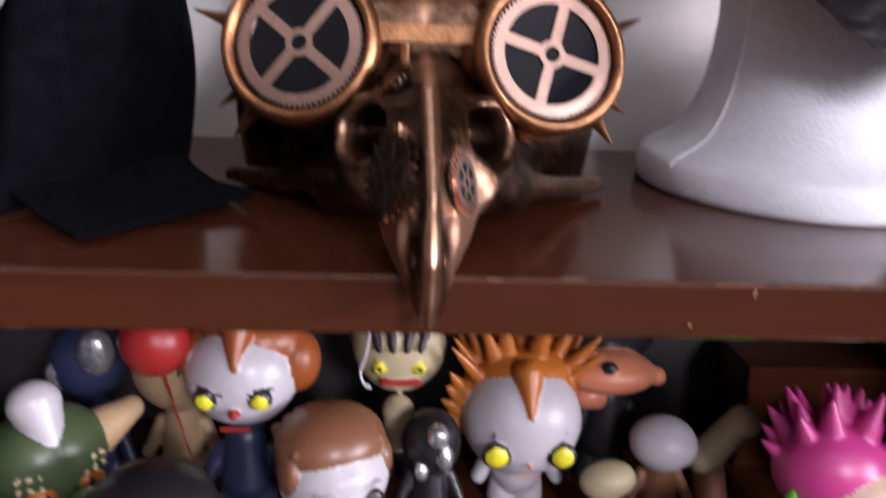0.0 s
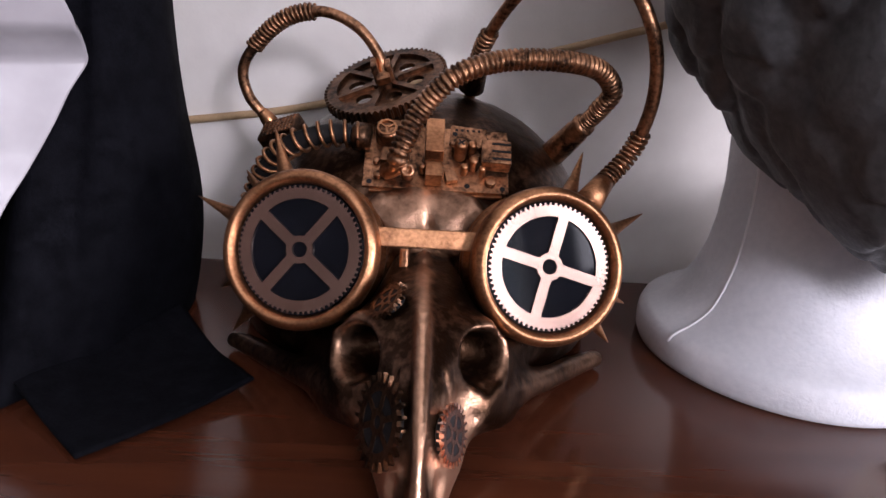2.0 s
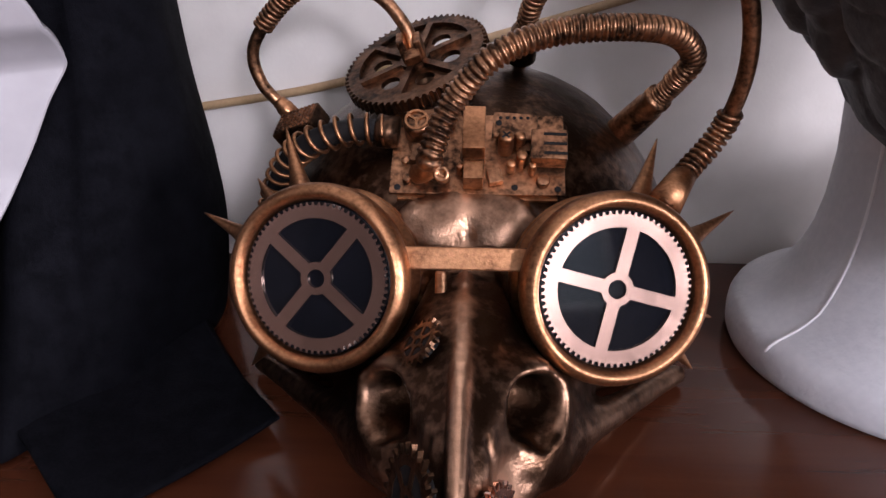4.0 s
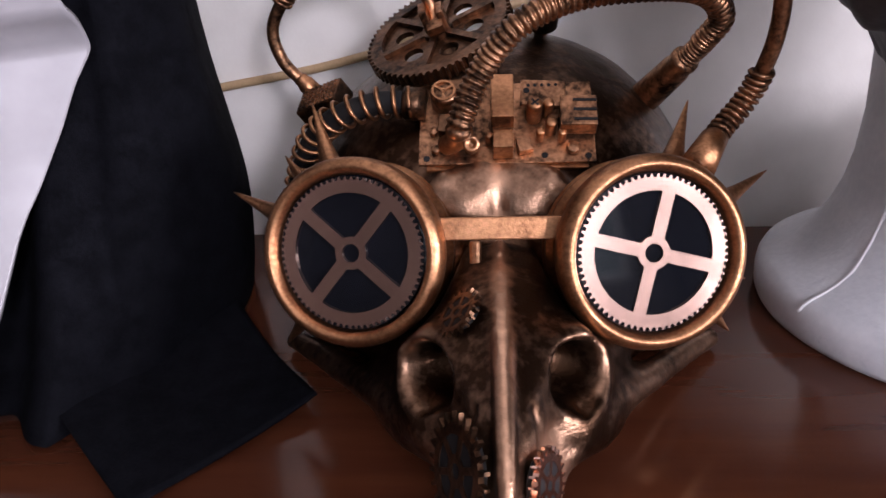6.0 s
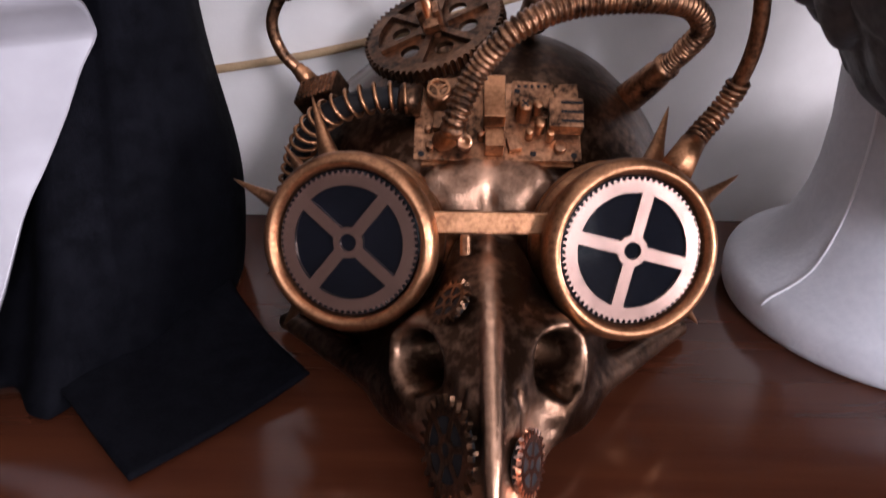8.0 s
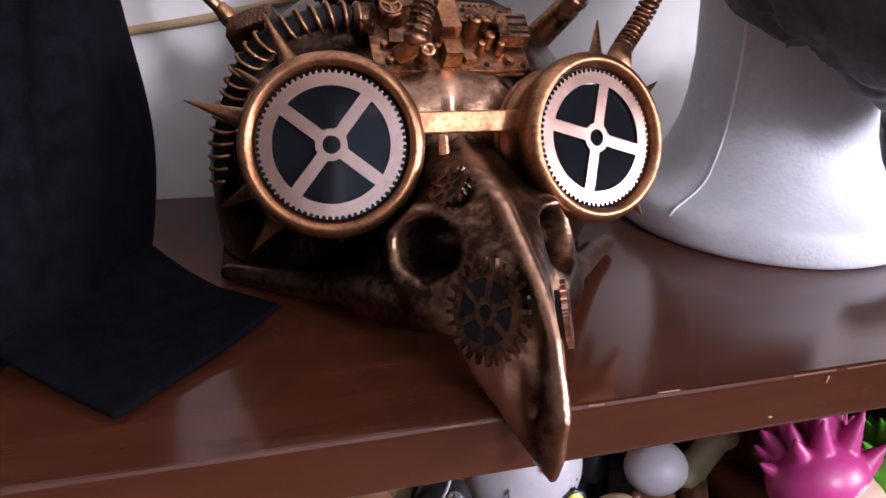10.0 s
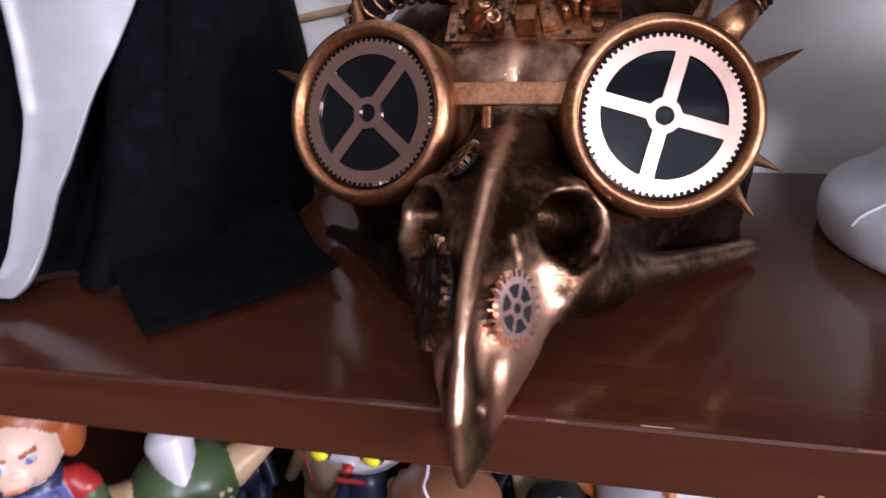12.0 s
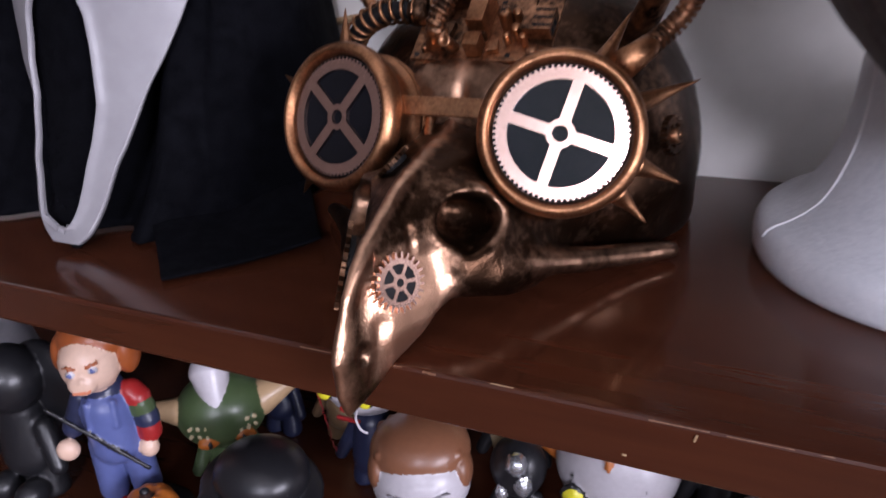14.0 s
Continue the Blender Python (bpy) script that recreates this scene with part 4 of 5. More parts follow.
def ghost_shape(z):
    """Centre line, depth, half-width and the two mouth edges of the face at height z."""
    cx = np.interp(z, [0, 0.04, 0.09, 0.3], [-0.204, -0.219, -0.225, -0.228])
    yc = np.interp(z, [0, 0.012, 0.03, 0.05, 0.07, 0.10, 0.138, 0.146, 0.152, 0.163, 0.175, 0.3], [0.036, 0.043, 0.056, 0.069, 0.079, 0.086, 0.092, 0.084, 0.073, 0.068, 0.066, 0.10])
    w = np.interp(z, [0, 0.0015, 0.004, 0.008, 0.014, 0.022, 0.032, 0.05, 0.07, 0.08, 0.09, 0.11, 0.125, 0.136, 0.155, 0.183, 0.20, 0.27, 0.32], [0.002, 0.0075, 0.0122, 0.0168, 0.0208, 0.0246, 0.0278, 0.0345, 0.0415, 0.0470, 0.0535, 0.0630, 0.069, 0.075, 0.079, 0.074, 0.072, 0.06, 0.02])
    hw = np.interp(z, [0.0085, 0.010, 0.013, 0.02, 0.04, 0.065, 0.09, 0.115, 0.128, 0.134], [0, 0.0045, 0.0085, 0.0130, 0.0185, 0.0215, 0.0220, 0.0190, 0.012, 0])
    return cx, yc, w, np.where(hw > 0.0005, 0.78 * hw + 0.001, 0), np.where(hw > 0.0005, np.minimum(hw + 0.014 * np.clip(hw / 0.012, 0, 1), w - 0.0048), 0)


def ghost_face():
    """The bowed face sheet, in a left and a right band beside the mouth."""
    zs = np.linspace(0.0060, 0.32, 520)
    k = np.ones(9) / 9
    cols = [np.convolve(np.pad(a, 4, mode="edge"), k, "valid") for a in ghost_shape(zs - 0.0055 * np.exp(-zs / 0.03))]
    vs, fs, n = [], [], 60
    for side in (1, -1):
        o = len(vs)
        for z, cx, yc, w, hr, hl in zip(zs, *cols):
            h = hr if side > 0 else hl
            for i in range(n):
                dx = h + (w - h) * i / (n - 1)
                lip = 0.0022 * math.exp(-((dx - h) / 0.004) ** 2) * (1 if h > 0.002 else 0)
                vs.append((cx + side * dx, yc + 5.0 * dx * dx - lip, z))
        for r in range(len(zs) - 1):
            for i in range(n - 1):
                z, dx = zs[r], abs(vs[o + r * n + i][0] - cols[0][r])
                if ((dx - 0.052) / 0.021) ** 2 + ((z - 0.190) / 0.027) ** 2 < 1:
                    continue
                q = (o + r * n + i, o + r * n + i + 1, o + (r + 1) * n + i + 1, o + (r + 1) * n + i)
                fs.append(q if side > 0 else q[::-1])
    return vs, fs


white = tagged(part("ghost_mask", mesh_from("ghost_mask", *ghost_face(), M["ghost"])), "glossy white plastic mask with a long open mouth", "mask")
so = white.modifiers.new("thickness", "SOLIDIFY")
so.thickness, so.offset = 0.0036, -1.0


def backing_field(P):
    sheet, edge, mouth, dx, z = ghost_parts(P)
    return np.maximum(np.maximum(np.abs(sheet - 0.0065) - 0.0018, edge + 0.004), 0.0005 - z)


part("mouth_mesh", solid("mouth_mesh", backing_field, (-0.325, 0.02, -0.003), (-0.125, 0.18, 0.325), 0.0022, M["cloth"]), white, "black mesh behind the openings")


# ---- figures on the lower board ----
def scaled(pieces, k):
    return [(p[0], p[1], *[tuple(k * v for v in q) if isinstance(q, tuple) and i < 2 else (k * q if isinstance(q, float) else q) for i, q in enumerate(p[2:])]) for p in pieces]


def figure(name, label, category, at, pieces, h=0.0016, turn=0):
    """One plain figure; pieces: (material, shape, numbers...), in metres from its foot."""
    mats = []
    for p in pieces:
        if p[0] not in mats:
            mats.append(p[0])
    o = np.array(at)
    spin = np.array(Matrix.Rotation(radians(turn), 3, "Z"))

    def one(P, p):
        if p[1] == "e":
            return ell(P, p[2], p[3], p[4] if len(p) > 4 else None)
        return cone(P, p[2], p[3], p[4], p[5])

    def field(P):
        d = None
        for p in pieces:
            v = one((P - o) @ spin, p)
            d = v if d is None else np.minimum(d, v)
        return np.maximum(d, o[2] - P[..., 2])

    def pick(P):
        v = np.stack([one((P - o) @ spin, p) for p in pieces])
        return np.array([mats.index(p[0]) for p in pieces])[v.argmin(0)]

    lo, hi = np.full(3, 1e9), np.full(3, -1e9)
    for p in pieces:
        if p[1] == "e":
            r = max(p[3]) if len(p) > 4 else np.array(p[3])
            lo, hi = np.minimum(lo, np.array(p[2]) - r), np.maximum(hi, np.array(p[2]) + r)
        else:
            for q, r in ((p[2], p[4]), (p[3], p[5])):
                lo, hi = np.minimum(lo, np.array(q) - r), np.maximum(hi, np.array(q) + r)
    if turn:
        reach = max(np.hypot(lo[:2], 0).max(), np.hypot(hi[:2], 0).max()) * 1.2
        lo[:2], hi[:2] = -reach, reach
    lo[2] = max(lo[2], -0.004)
    me = solid(name, field, lo + o - 0.004, hi + o + 0.004, h, [M[k] for k in mats], pick)
    return tagged(part(name, me), label, category)


def eyes(mat, x, y, z, dx, r, pupil=True):
    out = []
    for s in (-1, 1):
        out.append((mat, "e", (x + s * dx, y, z), (r, r * 0.5, r)))
        if pupil:
            out.append(("v_black", "e", (x + s * dx, y - r * 0.36, z), (r * 0.36, r * 0.3, r * 0.36)))
    return out


def spiky(mat, c, r, length, n, seed, base=0.007, up=0.2, spread=1.0, rise=0.3):
    rng = random.Random(seed)
    out = []
    for i in range(n):
        a, b = rng.uniform(-math.pi, math.pi), rng.uniform(up, 1.25)
        d = np.array([math.cos(a) * math.cos(b) * spread, math.sin(a) * math.cos(b), math.sin(b)])
        d /= np.linalg.norm(d)
        if d[1] < -0.3:
            d[1] *= -1
        s = np.array(c) + d * r * 0.85
        out.append((mat, "c", tuple(s), tuple(s + d * length * rng.uniform(0.7, 1.2) + np.array([0, 0, rise * length])), base, 0.0012))
    return out


def body(mat, w=0.014, h=0.045, legs=None):
    legs = legs or mat
    return [(mat, "c", (0, 0, h), (0, 0, h * 0.5), w * 0.75, w), (legs, "c", (-w * 0.5, 0, h * 0.4), (-w * 0.55, -0.002, 0.004), w * 0.5, w * 0.55), (legs, "c", (w * 0.5, 0, h * 0.4), (w * 0.55, -0.002, 0.004), w * 0.5, w * 0.55),
            (mat, "c", (-w * 0.9, 0, h * 0.85), (-w * 1.5, -0.006, h * 0.45), w * 0.34, w * 0.3), (mat, "c", (w * 0.9, 0, h * 0.85), (w * 1.5, -0.006, h * 0.45), w * 0.34, w * 0.3)]


Z = LOW
figure("doll", "red-haired doll in blue dungarees and a striped jumper", "doll", (-0.236, 0.045, Z + 0.0135), scaled([
    ("v_skin", "e", (0.010, -0.004, 0.122), (0.0185, 0.0180, 0.0205)), ("v_skin", "e", (0.008, -0.019, 0.115), (0.009, 0.006, 0.008)), ("v_ginger", "e", (0.013, 0.006, 0.135), (0.0235, 0.0195, 0.0165)), ("v_ginger", "e", (0.030, 0.006, 0.124), (0.0085, 0.013, 0.018)),
    ("v_ginger", "e", (-0.008, 0.004, 0.126), (0.0065, 0.011, 0.014)), ("v_white", "e", (0.003, -0.0215, 0.124), (0.003, 0.002, 0.002)), ("v_white", "e", (0.017, -0.0205, 0.125), (0.003, 0.002, 0.002)), ("v_blue", "e", (0.003, -0.0232, 0.124), (0.0016, 0.0010, 0.0017)), ("v_blue", "e", (0.017, -0.0222, 0.125), (0.0016, 0.0010, 0.0017)), ("v_salmon", "c", (0.0035, -0.0240, 0.1115), (0.0125, -0.0240, 0.1112), 0.0013, 0.0011),
    ("v_ginger", "c", (-0.0005, -0.0205, 0.1285), (0.0065, -0.0215, 0.1275), 0.0011, 0.0008), ("v_ginger", "c", (0.0135, -0.0210, 0.1280), (0.0205, -0.0190, 0.1295), 0.0008, 0.0011), ("v_skin", "e", (0.0095, -0.0225, 0.1190), (0.0026, 0.0030, 0.0028)),
    ("v_navy", "c", (0.012, 0, 0.098), (0.012, 0, 0.082), 0.013, 0.0165), ("v_blue", "c", (0.012, -0.003, 0.086), (0.013, -0.003, 0.060), 0.0165, 0.0175), ("v_blue", "c", (0.004, -0.003, 0.058), (0.002, -0.003, 0.020), 0.0105, 0.0098), ("v_blue", "c", (0.022, -0.003, 0.058), (0.024, -0.003, 0.020), 0.0105, 0.0098),
    ("v_blue", "c", (0.004, -0.014, 0.096), (0.004, -0.017, 0.080), 0.0025, 0.0025), ("v_blue", "c", (0.020, -0.014, 0.096), (0.020, -0.017, 0.080), 0.0025, 0.0025),
    ("v_red", "c", (0.028, 0, 0.094), (0.032, -0.002, 0.090), 0.0085, 0.0085), ("v_green", "c", (0.033, -0.003, 0.086), (0.034, -0.003, 0.082), 0.0082, 0.0082), ("v_navy", "c", (0.035, -0.004, 0.077), (0.036, -0.005, 0.074), 0.0080, 0.0078), ("v_red", "c", (0.036, -0.006, 0.069), (0.036, -0.006, 0.065), 0.0076, 0.0076),
    ("v_skin", "e", (0.034, -0.010, 0.055), (0.0065, 0.006, 0.0075)), ("v_navy", "c", (-0.003, 0, 0.094), (-0.012, -0.004, 0.074), 0.0075, 0.0072), ("v_skin", "e", (-0.016, -0.012, 0.062), (0.0075, 0.006, 0.008)),
    ("v_red", "e", (0.002, -0.007, 0.008), (0.010, 0.014, 0.008)), ("v_red", "e", (0.024, -0.007, 0.008), (0.010, 0.014, 0.008)), ("v_white", "e", (0.002, -0.009, 0.003), (0.0105, 0.015, 0.004)), ("v_white", "e", (0.024, -0.009, 0.003), (0.0105, 0.015, 0.004)),
    ("v_black", "c", (-0.018, -0.020, 0.100), (0.034, -0.020, 0.045), 0.0016, 0.0016)], 0.93), 0.0014, 32)
tagged(part("display_base", mesh_from("display_base", *lathe([(0, 0.034), (0.011, 0.034), (0.0130, 0.0325), (0.0135, 0.030)], Matrix.Translation((-0.214, 0.042, Z)), 40), M["v_black"])), "round black plastic display base", "display base")
figure("pumpkin_pail", "small shiny orange pumpkin pail", "ornament", (-0.1925, 0.034, Z + 0.0135), [
    *[("v_orange", "e", (0.008 * math.cos(k), 0.008 * math.sin(k), 0.017), (0.010, 0.010, 0.0165)) for k in np.linspace(0, 2 * math.pi, 8, endpoint=False)],
    ("v_black", "e", (-0.006, -0.0175, 0.021), (0.0025, 0.002, 0.0025)), ("v_black", "e", (0.005, -0.0175, 0.021), (0.0025, 0.002, 0.0025)), ("v_black", "c", (-0.006, -0.0178, 0.012), (0.006, -0.0178, 0.012), 0.0014, 0.0014), ("v_black", "c", (0, 0, 0.030), (0.004, -0.004, 0.040), 0.004, 0.003)])
figure("goblin_figure", "green scaly vinyl figure with a white tuft", "figurine", (-0.190, 0.105, Z), [
    *body("v_green", 0.015, 0.045), ("v_green", "e", (0, 0, 0.062), (0.030, 0.026, 0.026)), ("v_white", "c", (-0.003, -0.002, 0.092), (-0.001, -0.022, 0.066), 0.0130, 0.0035), ("v_tan", "c", (-0.026, 0, 0.066), (-0.050, 0.002, 0.074), 0.010, 0.003), ("v_tan", "c", (0.026, 0, 0.064), (0.046, 0.002, 0.070), 0.013, 0.007),
    *[("v_cream", "e", (-0.021 + 0.0052 * i, -0.0205 - 0.003 * math.cos((i - 4) * 0.35), 0.064 - 0.002 * row), (0.0016, 0.0016, 0.0016)) for i in range(9) for row in (0, 3)],
    ("v_orange", "e", (-0.011, -0.0225, 0.052), (0.007, 0.004, 0.0045)), ("v_orange", "e", (0.013, -0.0225, 0.052), (0.007, 0.004, 0.0045)), ("v_black", "e", (-0.010, -0.0265, 0.052), (0.0015, 0.001, 0.003)), ("v_black", "e", (0.012, -0.0265, 0.052), (0.0015, 0.001, 0.003))], h=0.0013, turn=42)
figure("balloon_figure", "white-faced vinyl figure with orange hair and red balloon", "figurine", (-0.094, 0.140, Z), [
    *body("v_navy", 0.016, 0.050), ("v_white", "e", (0, -0.002, 0.092), (0.031, 0.027, 0.029)), ("v_ginger", "e", (0.006, 0.008, 0.110), (0.029, 0.024, 0.020)), ("v_ginger", "e", (0.030, 0.004, 0.098), (0.013, 0.016, 0.018)), ("v_ginger", "e", (-0.028, 0.006, 0.100), (0.010, 0.015, 0.015)),
    ("v_red", "e", (-0.046, -0.004, 0.112), (0.0190, 0.0185, 0.0195)), ("v_red", "c", (-0.044, -0.004, 0.096), (-0.026, -0.010, 0.026), 0.0012, 0.0009),
    ("v_ginger", "c", (0, -0.012, 0.121), (0, -0.0262, 0.1065), 0.0085, 0.0012), ("v_black", "c", (-0.019, -0.0235, 0.0945), (-0.007, -0.0282, 0.0925), 0.0012, 0.0006), ("v_black", "c", (0.019, -0.0235, 0.0945), (0.007, -0.0282, 0.0925), 0.0012, 0.0006), *[("v_black", "e", (-0.001 + s * 0.0145, -0.0262, 0.0895), (0.0068, 0.0036, 0.0062), (0, s * 20, 0)) for s in (-1, 1)], *eyes("v_yellow", -0.001, -0.0285, 0.0885, 0.0145, 0.0046, False), ("v_red", "e", (0, -0.030, 0.082), (0.0034, 0.0030, 0.0026)), ("v_red", "c", (-0.008, -0.0265, 0.071), (0.007, -0.0265, 0.071), 0.0016, 0.0016)])
figure("stitched_figure", "tan sack-headed vinyl figure with a stitched seam", "figurine", (-0.140, 0.175, Z), [
    *body("v_tan", 0.014, 0.045), ("v_tan", "e", (0, 0, 0.078), (0.028, 0.026, 0.029)), *[("v_black", "c", (-0.018 + 0.006 * i, -0.0245 + 0.0004 * (i - 3) ** 2, 0.082), (-0.0175 + 0.006 * i, -0.0245 + 0.0004 * (i - 3) ** 2, 0.087), 0.001, 0.001) for i in range(7)]])
figure("slick_haired_figure", "white-faced vinyl figure with slicked brown hair", "figurine", (-0.042, 0.108, Z), [
    *body("v_navy", 0.015, 0.040), ("v_white", "e", (0, -0.004, 0.050), (0.0300, 0.0270, 0.0270)), ("v_brown", "e", (0, 0.003, 0.066), (0.0305, 0.0270, 0.0205)), ("v_brown", "e", (0.0245, -0.006, 0.058), (0.007, 0.012, 0.013)), ("v_brown", "e", (-0.0245, -0.006, 0.058), (0.007, 0.012, 0.013)), ("v_white", "e", (0, -0.0165, 0.056), (0.0200, 0.0140, 0.0125)), *[("v_brown", "c", (-0.022 + 0.0055 * i, -0.010, 0.0795 - 0.00055 * (i - 4) ** 2), (-0.024 + 0.006 * i, 0.020, 0.078 - 0.0006 * (i - 4) ** 2), 0.0042, 0.0042) for i in range(9)],
    *eyes("v_black", 0, -0.0290, 0.0465, 0.0130, 0.0068, False), ("v_grey", "c", (-0.018, -0.0272, 0.0565), (-0.008, -0.0302, 0.0555), 0.0009, 0.0006), ("v_grey", "c", (0.008, -0.0302, 0.0555), (0.018, -0.0272, 0.0570), 0.0006, 0.0009)], h=0.0011, turn=22)
figure("striped_figure", "cream and black striped vinyl figure with yellow eyes", "figurine", (-0.006, 0.178, Z), [
    *body("v_black", 0.015, 0.050), ("v_cream", "e", (0, -0.002, 0.094), (0.029, 0.026, 0.031)), ("v_black", "e", (0, 0.006, 0.102), (0.033, 0.024, 0.030)), *[("v_black", "c", (s * 0.010, -0.012, 0.125), (s * 0.006, -0.029, 0.102), 0.005, 0.002) for s in (-2.0, -0.7, 0.7, 2.0)],
    *eyes("v_yellow", 0, -0.0265, 0.089, 0.012, 0.0042), ("v_red", "c", (-0.010, -0.026, 0.079), (0.012, -0.026, 0.079), 0.0022, 0.0022), ("v_cream", "c", (0, -0.022, 0.058), (0, -0.020, 0.035), 0.010, 0.007)])
figure("spiky_haired_figure", "white-faced vinyl figure with orange spikes and yellow eyes", "figurine", (0.068, 0.150, Z), [
    *body("v_white", 0.016, 0.045), ("v_white", "e", (0, -0.004, 0.060), (0.0360, 0.0310, 0.0340)), ("v_orange", "e", (0, 0.010, 0.072), (0.036, 0.026, 0.028)), *spiky("v_orange", (0, 0.008, 0.072), 0.028, 0.022, 46, 4, 0.0062, 0.1, 1.0, 0.9), ("v_orange", "c", (0, -0.014, 0.094), (0, -0.0322, 0.0765), 0.0090, 0.0012), ("v_orange", "e", (0, 0.004, 0.088), (0.026, 0.018, 0.012)), *[("v_orange", "c", (-0.034, 0.002, 0.052 + 0.007 * i), (-0.050 + 0.002 * i, -0.004, 0.062 + 0.009 * i), 0.0065, 0.0014) for i in range(4)],
    ("v_black", "e", (-0.018, -0.0320, 0.052), (0.0090, 0.003, 0.0085)), ("v_black", "e", (0.020, -0.0320, 0.052), (0.0090, 0.003, 0.0085)), *eyes("v_yellow", 0.001, -0.0338, 0.052, 0.0190, 0.0062, False), *[("v_black", "c", (s * 0.0195, -0.0335, 0.0595), (s * 0.021, -0.031, 0.067), 0.001, 0.0008) for s in (-1, 1)], ("v_salmon", "e", (0.001, -0.0352, 0.046), (0.0022, 0.0015, 0.0015)), ("v_salmon", "c", (-0.006, -0.0335, 0.038), (0.008, -0.0335, 0.038), 0.001, 0.001)])
figure("lizard_figure", "orange lizard-headed figure in a dark coat", "figurine", (0.128, 0.175, Z), [
    *body("v_black", 0.016, 0.060), ("v_salmon", "e", (-0.004, -0.010, 0.082), (0.030, 0.020, 0.013)), ("v_salmon", "c", (-0.020, -0.012, 0.088), (0.026, -0.012, 0.080), 0.009, 0.006), ("v_salmon", "e", (-0.014, -0.004, 0.063), (0.014, 0.012, 0.010)), ("v_black", "e", (-0.008, -0.024, 0.091), (0.0045, 0.004, 0.004)), ("v_black", "e", (0, 0.012, 0.098), (0.030, 0.016, 0.022))])
figure("egg_figure", "smooth white egg-headed vinyl figure", "figurine", (0.153, 0.135, Z), [*body("v_brown", 0.012, 0.034), ("v_white", "e", (0, 0, 0.050), (0.0200, 0.018, 0.0165))])
figure("bean_ornament", "smooth cream bean-shaped ornament", "ornament", (0.116, 0.118, Z), [("v_cream", "e", (0, 0, 0.036), (0.0165, 0.012, 0.011), (0, -15, 0)), ("v_brown", "c", (0, 0, 0.028), (0, 0, 0.004), 0.008, 0.012)])
figure("horned_ornament", "pale yellow horn-shaped ornament", "ornament", (0.190, 0.140, Z), [("v_cream", "c", (-0.008, 0, 0.036), (0.012, 0, 0.064), 0.010, 0.0085), ("v_cream", "e", (0.012, -0.002, 0.062), (0.010, 0.009, 0.008)), ("v_brown", "c", (-0.006, 0, 0.034), (0, 0, 0.004), 0.010, 0.012)])
figure("crested_figure", "bright lime green figure with a toothed crest", "figurine", (0.178, 0.070, Z), [
    *body("v_lime", 0.012, 0.030), ("v_lime", "e", (0, 0, 0.034), (0.025, 0.018, 0.016)), *[("v_lime", "c", (-0.024 + 0.006 * i, -0.002, 0.040 + 0.004 * math.sin(i * 0.5)), (-0.026 + 0.006 * i, -0.004, 0.052 + 0.004 * math.sin(i * 0.5)), 0.004, 0.0014) for i in range(7)], ("v_lime", "c", (0.018, 0, 0.042), (0.020, 0, 0.066), 0.007, 0.002)])
figure("pink_haired_figure", "vinyl figure with a crown of magenta spikes", "figurine", (0.226, 0.075, Z), [
    *body("v_navy", 0.014, 0.040), ("v_skin", "e", (0.006, -0.006, 0.056), (0.0250, 0.0220, 0.0250)), ("v_white", "e", (0.014, -0.0265, 0.058), (0.006, 0.003, 0.008)), ("v_navy", "e", (0.0145, -0.0290, 0.057), (0.0035, 0.002, 0.0055)), ("v_pink", "e", (-0.004, 0.006, 0.070), (0.0300, 0.024, 0.026)),
    *spiky("v_pink", (-0.002, 0.004, 0.070), 0.025, 0.018, 40, 9, 0.0082, 0.0, 1.0, 0.5)])
figure("leafy_ornament", "small bright green bushy ornament", "ornament", (0.285, 0.085, Z), [("v_tan", "c", (0, 0, 0.036), (0, 0, 0.004), 0.014, 0.018), ("v_lime", "e", (0, 0, 0.064), (0.026, 0.024, 0.022)), *spiky("v_lime", (0, 0, 0.064), 0.022, 0.012, 30, 3, 0.005, -0.2)])
figure("hatted_figure", "pale figure under a wide black hat", "figurine", (-0.125, 0.056, Z), [
    *body("v_black", 0.013, 0.034), ("v_grey", "e", (-0.004, -0.006, 0.045), (0.0230, 0.020, 0.022)), ("v_black", "e", (0.004, 0.002, 0.066), (0.0290, 0.026, 0.019)), ("v_black", "e", (0.004, 0.0, 0.057), (0.038, 0.032, 0.006), (8, 10, 0)),
    ("v_black", "c", (-0.022, -0.022, 0.058), (0.016, -0.030, 0.046), 0.003, 0.003), ("v_white", "c", (-0.024, -0.012, 0.050), (-0.006, -0.026, 0.042), 0.005, 0.004), ("v_yellow", "e", (-0.004, -0.0255, 0.038), (0.004, 0.002, 0.003))])
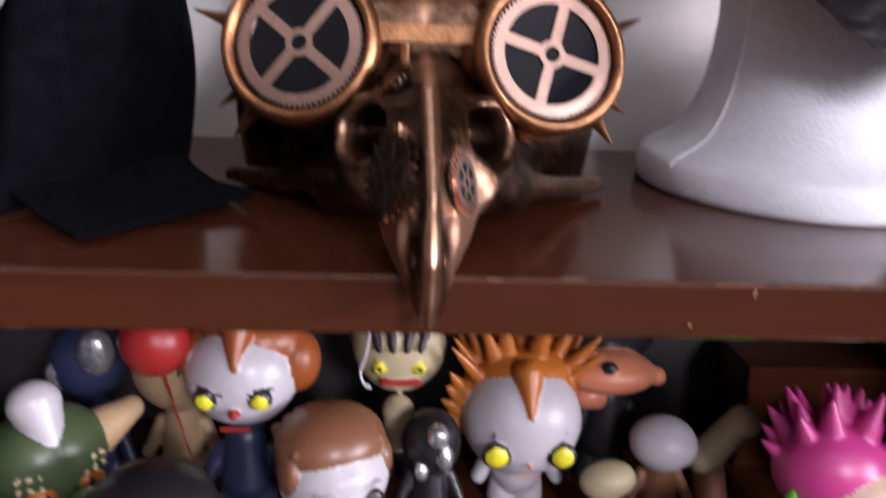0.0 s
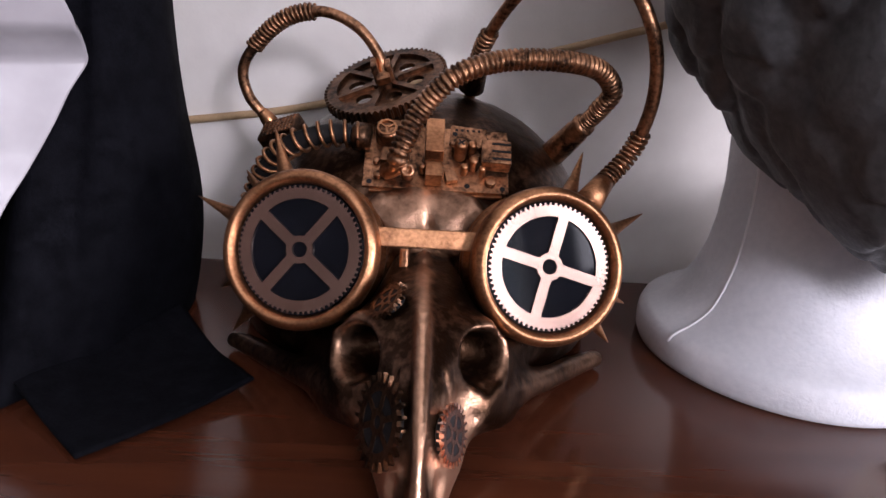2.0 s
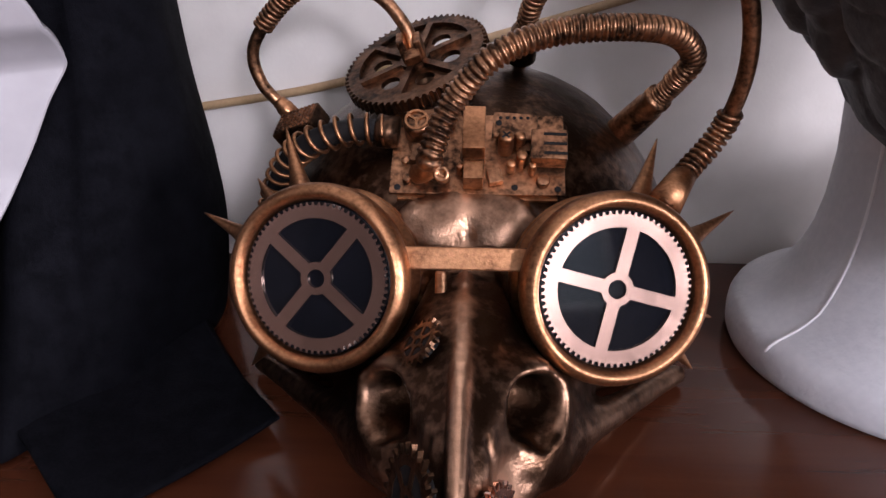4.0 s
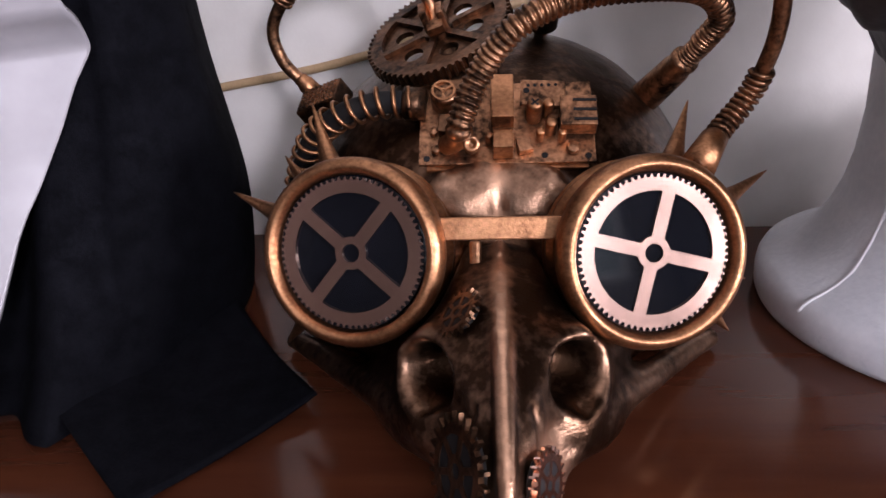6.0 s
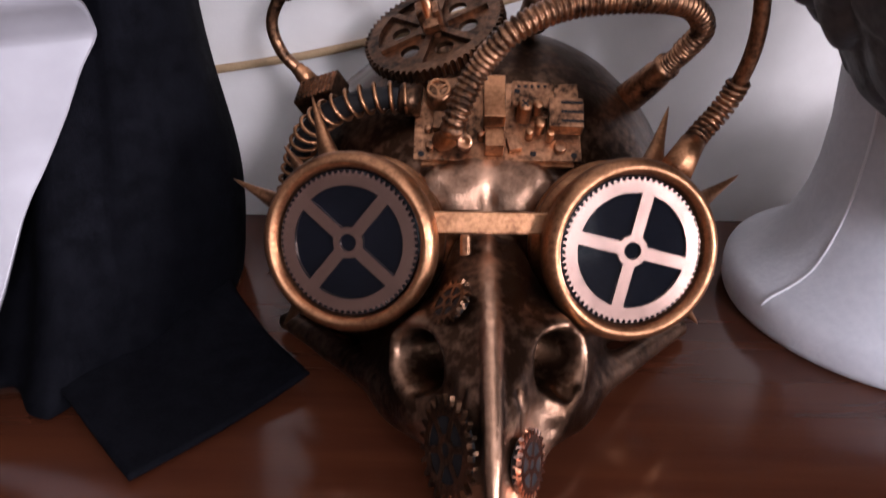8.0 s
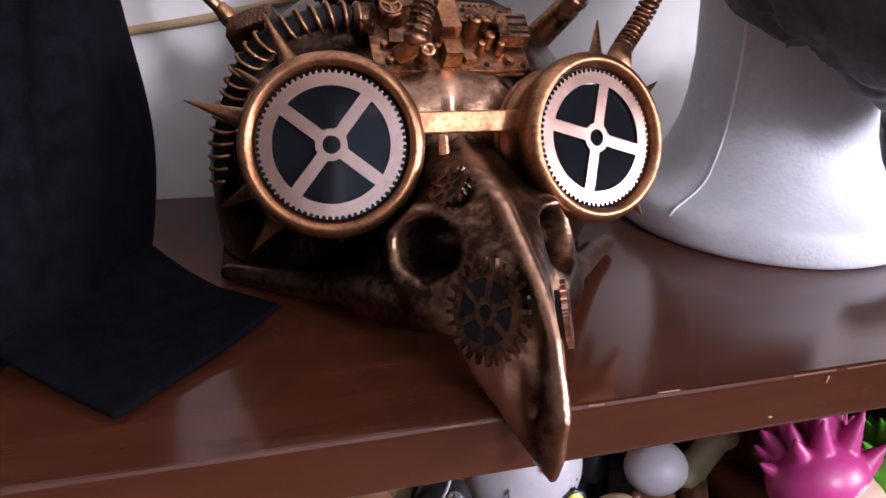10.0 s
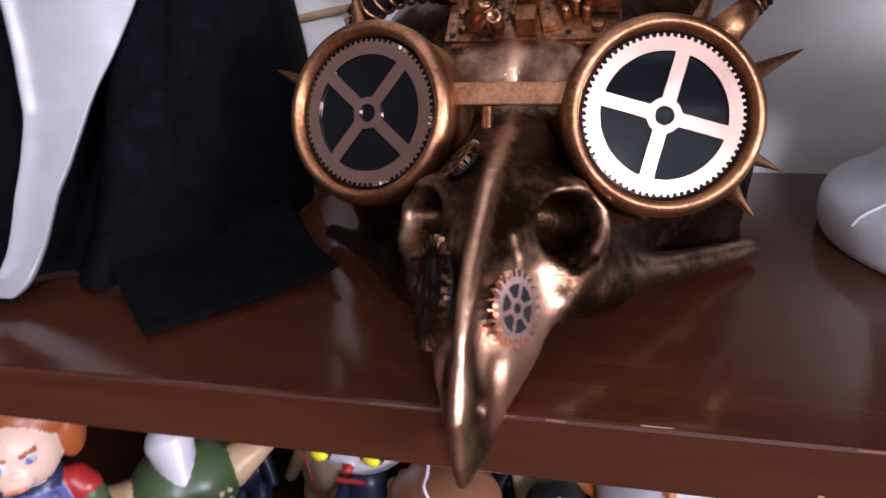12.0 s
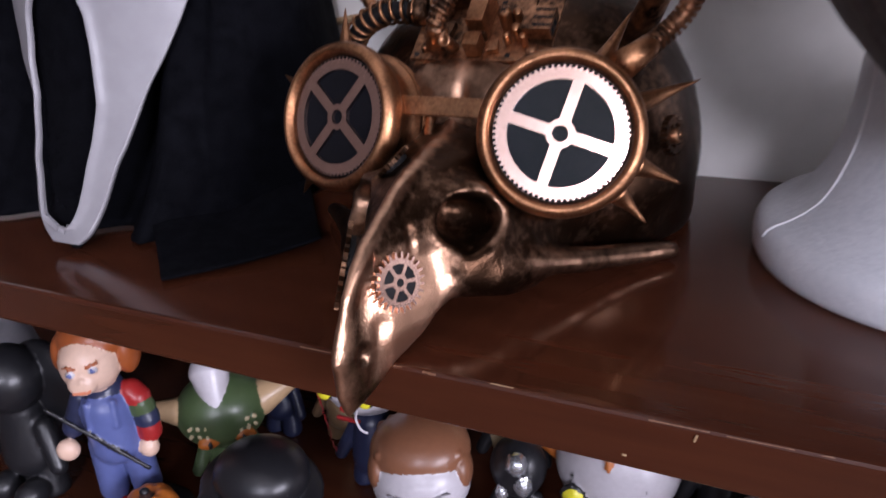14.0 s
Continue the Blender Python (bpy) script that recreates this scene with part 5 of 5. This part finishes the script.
figure("armoured_figure", "black figure with silver plates", "figurine", (0.013, 0.128, Z), [
    *body("v_black", 0.012, 0.040), ("v_black", "e", (0, 0, 0.055), (0.017, 0.016, 0.020)), ("v_silver", "e", (0.003, -0.012, 0.066), (0.006, 0.006, 0.007)), ("v_silver", "e", (0.007, -0.012, 0.052), (0.005, 0.006, 0.008)), ("v_silver", "e", (-0.006, -0.014, 0.044), (0.004, 0.004, 0.006))])
figure("winged_figure", "dark winged gargoyle-like figure", "figurine", (-0.318, 0.052, Z), [
    *body("v_black", 0.020, 0.066), ("v_black", "e", (0, -0.002, 0.092), (0.024, 0.022, 0.024)), ("v_black", "e", (0.012, 0.018, 0.078), (0.034, 0.012, 0.034)), ("v_black", "e", (-0.012, -0.020, 0.012), (0.010, 0.012, 0.010)), ("v_black", "e", (0.014, -0.020, 0.012), (0.010, 0.012, 0.010))])
figure("caped_figure", "grey figure holding a small orange lantern", "figurine", (-0.392, 0.090, Z), [
    *body("v_grey", 0.018, 0.070), ("v_grey", "e", (0, 0, 0.104), (0.020, 0.020, 0.022)), ("v_grey", "c", (0, 0.006, 0.100), (0, 0.012, 0.020), 0.020, 0.030), ("v_orange", "e", (0.012, -0.030, 0.078), (0.012, 0.012, 0.012)), ("v_orange", "e", (0.000, -0.034, 0.042), (0.012, 0.012, 0.012))])
figure("dark_blue_figure", "small dark blue and silver figure", "figurine", (-0.190, 0.165, Z), [*body("v_navy", 0.014, 0.050), ("v_navy", "e", (0, 0, 0.085), (0.022, 0.02, 0.024)), ("v_silver", "e", (0.012, -0.015, 0.098), (0.010, 0.008, 0.014)), ("v_silver", "e", (-0.014, -0.014, 0.080), (0.005, 0.005, 0.010))])

crate = thing("storage_box", (0.278, 0.208, Z), "dark red-brown lidded wooden box at the back of the shelf", "box")
part("box_body", box_mesh(pose(0.278, 0.208, Z + 0.0300), 0.104, 0.052, 0.060, 0.0016), crate, "", M["shelf"])
part("lid", box_mesh(pose(0.278, 0.208, Z + 0.0688), 0.110, 0.056, 0.0170, 0.0022), crate, "", M["shelf"])

c, _ = spline([(-0.0195, 0.016, -0.0215), (-0.0200, 0.017, -0.030), (-0.0215, 0.018, -0.040), (-0.0235, 0.019, -0.047), (-0.0222, 0.020, -0.053), (-0.0195, 0.021, -0.055)], 30)
tagged(part("thread", mesh_from("thread", *sweep(c, 0.0006, 8), M["v_white"])), "short curled white thread hanging under the board", "thread")
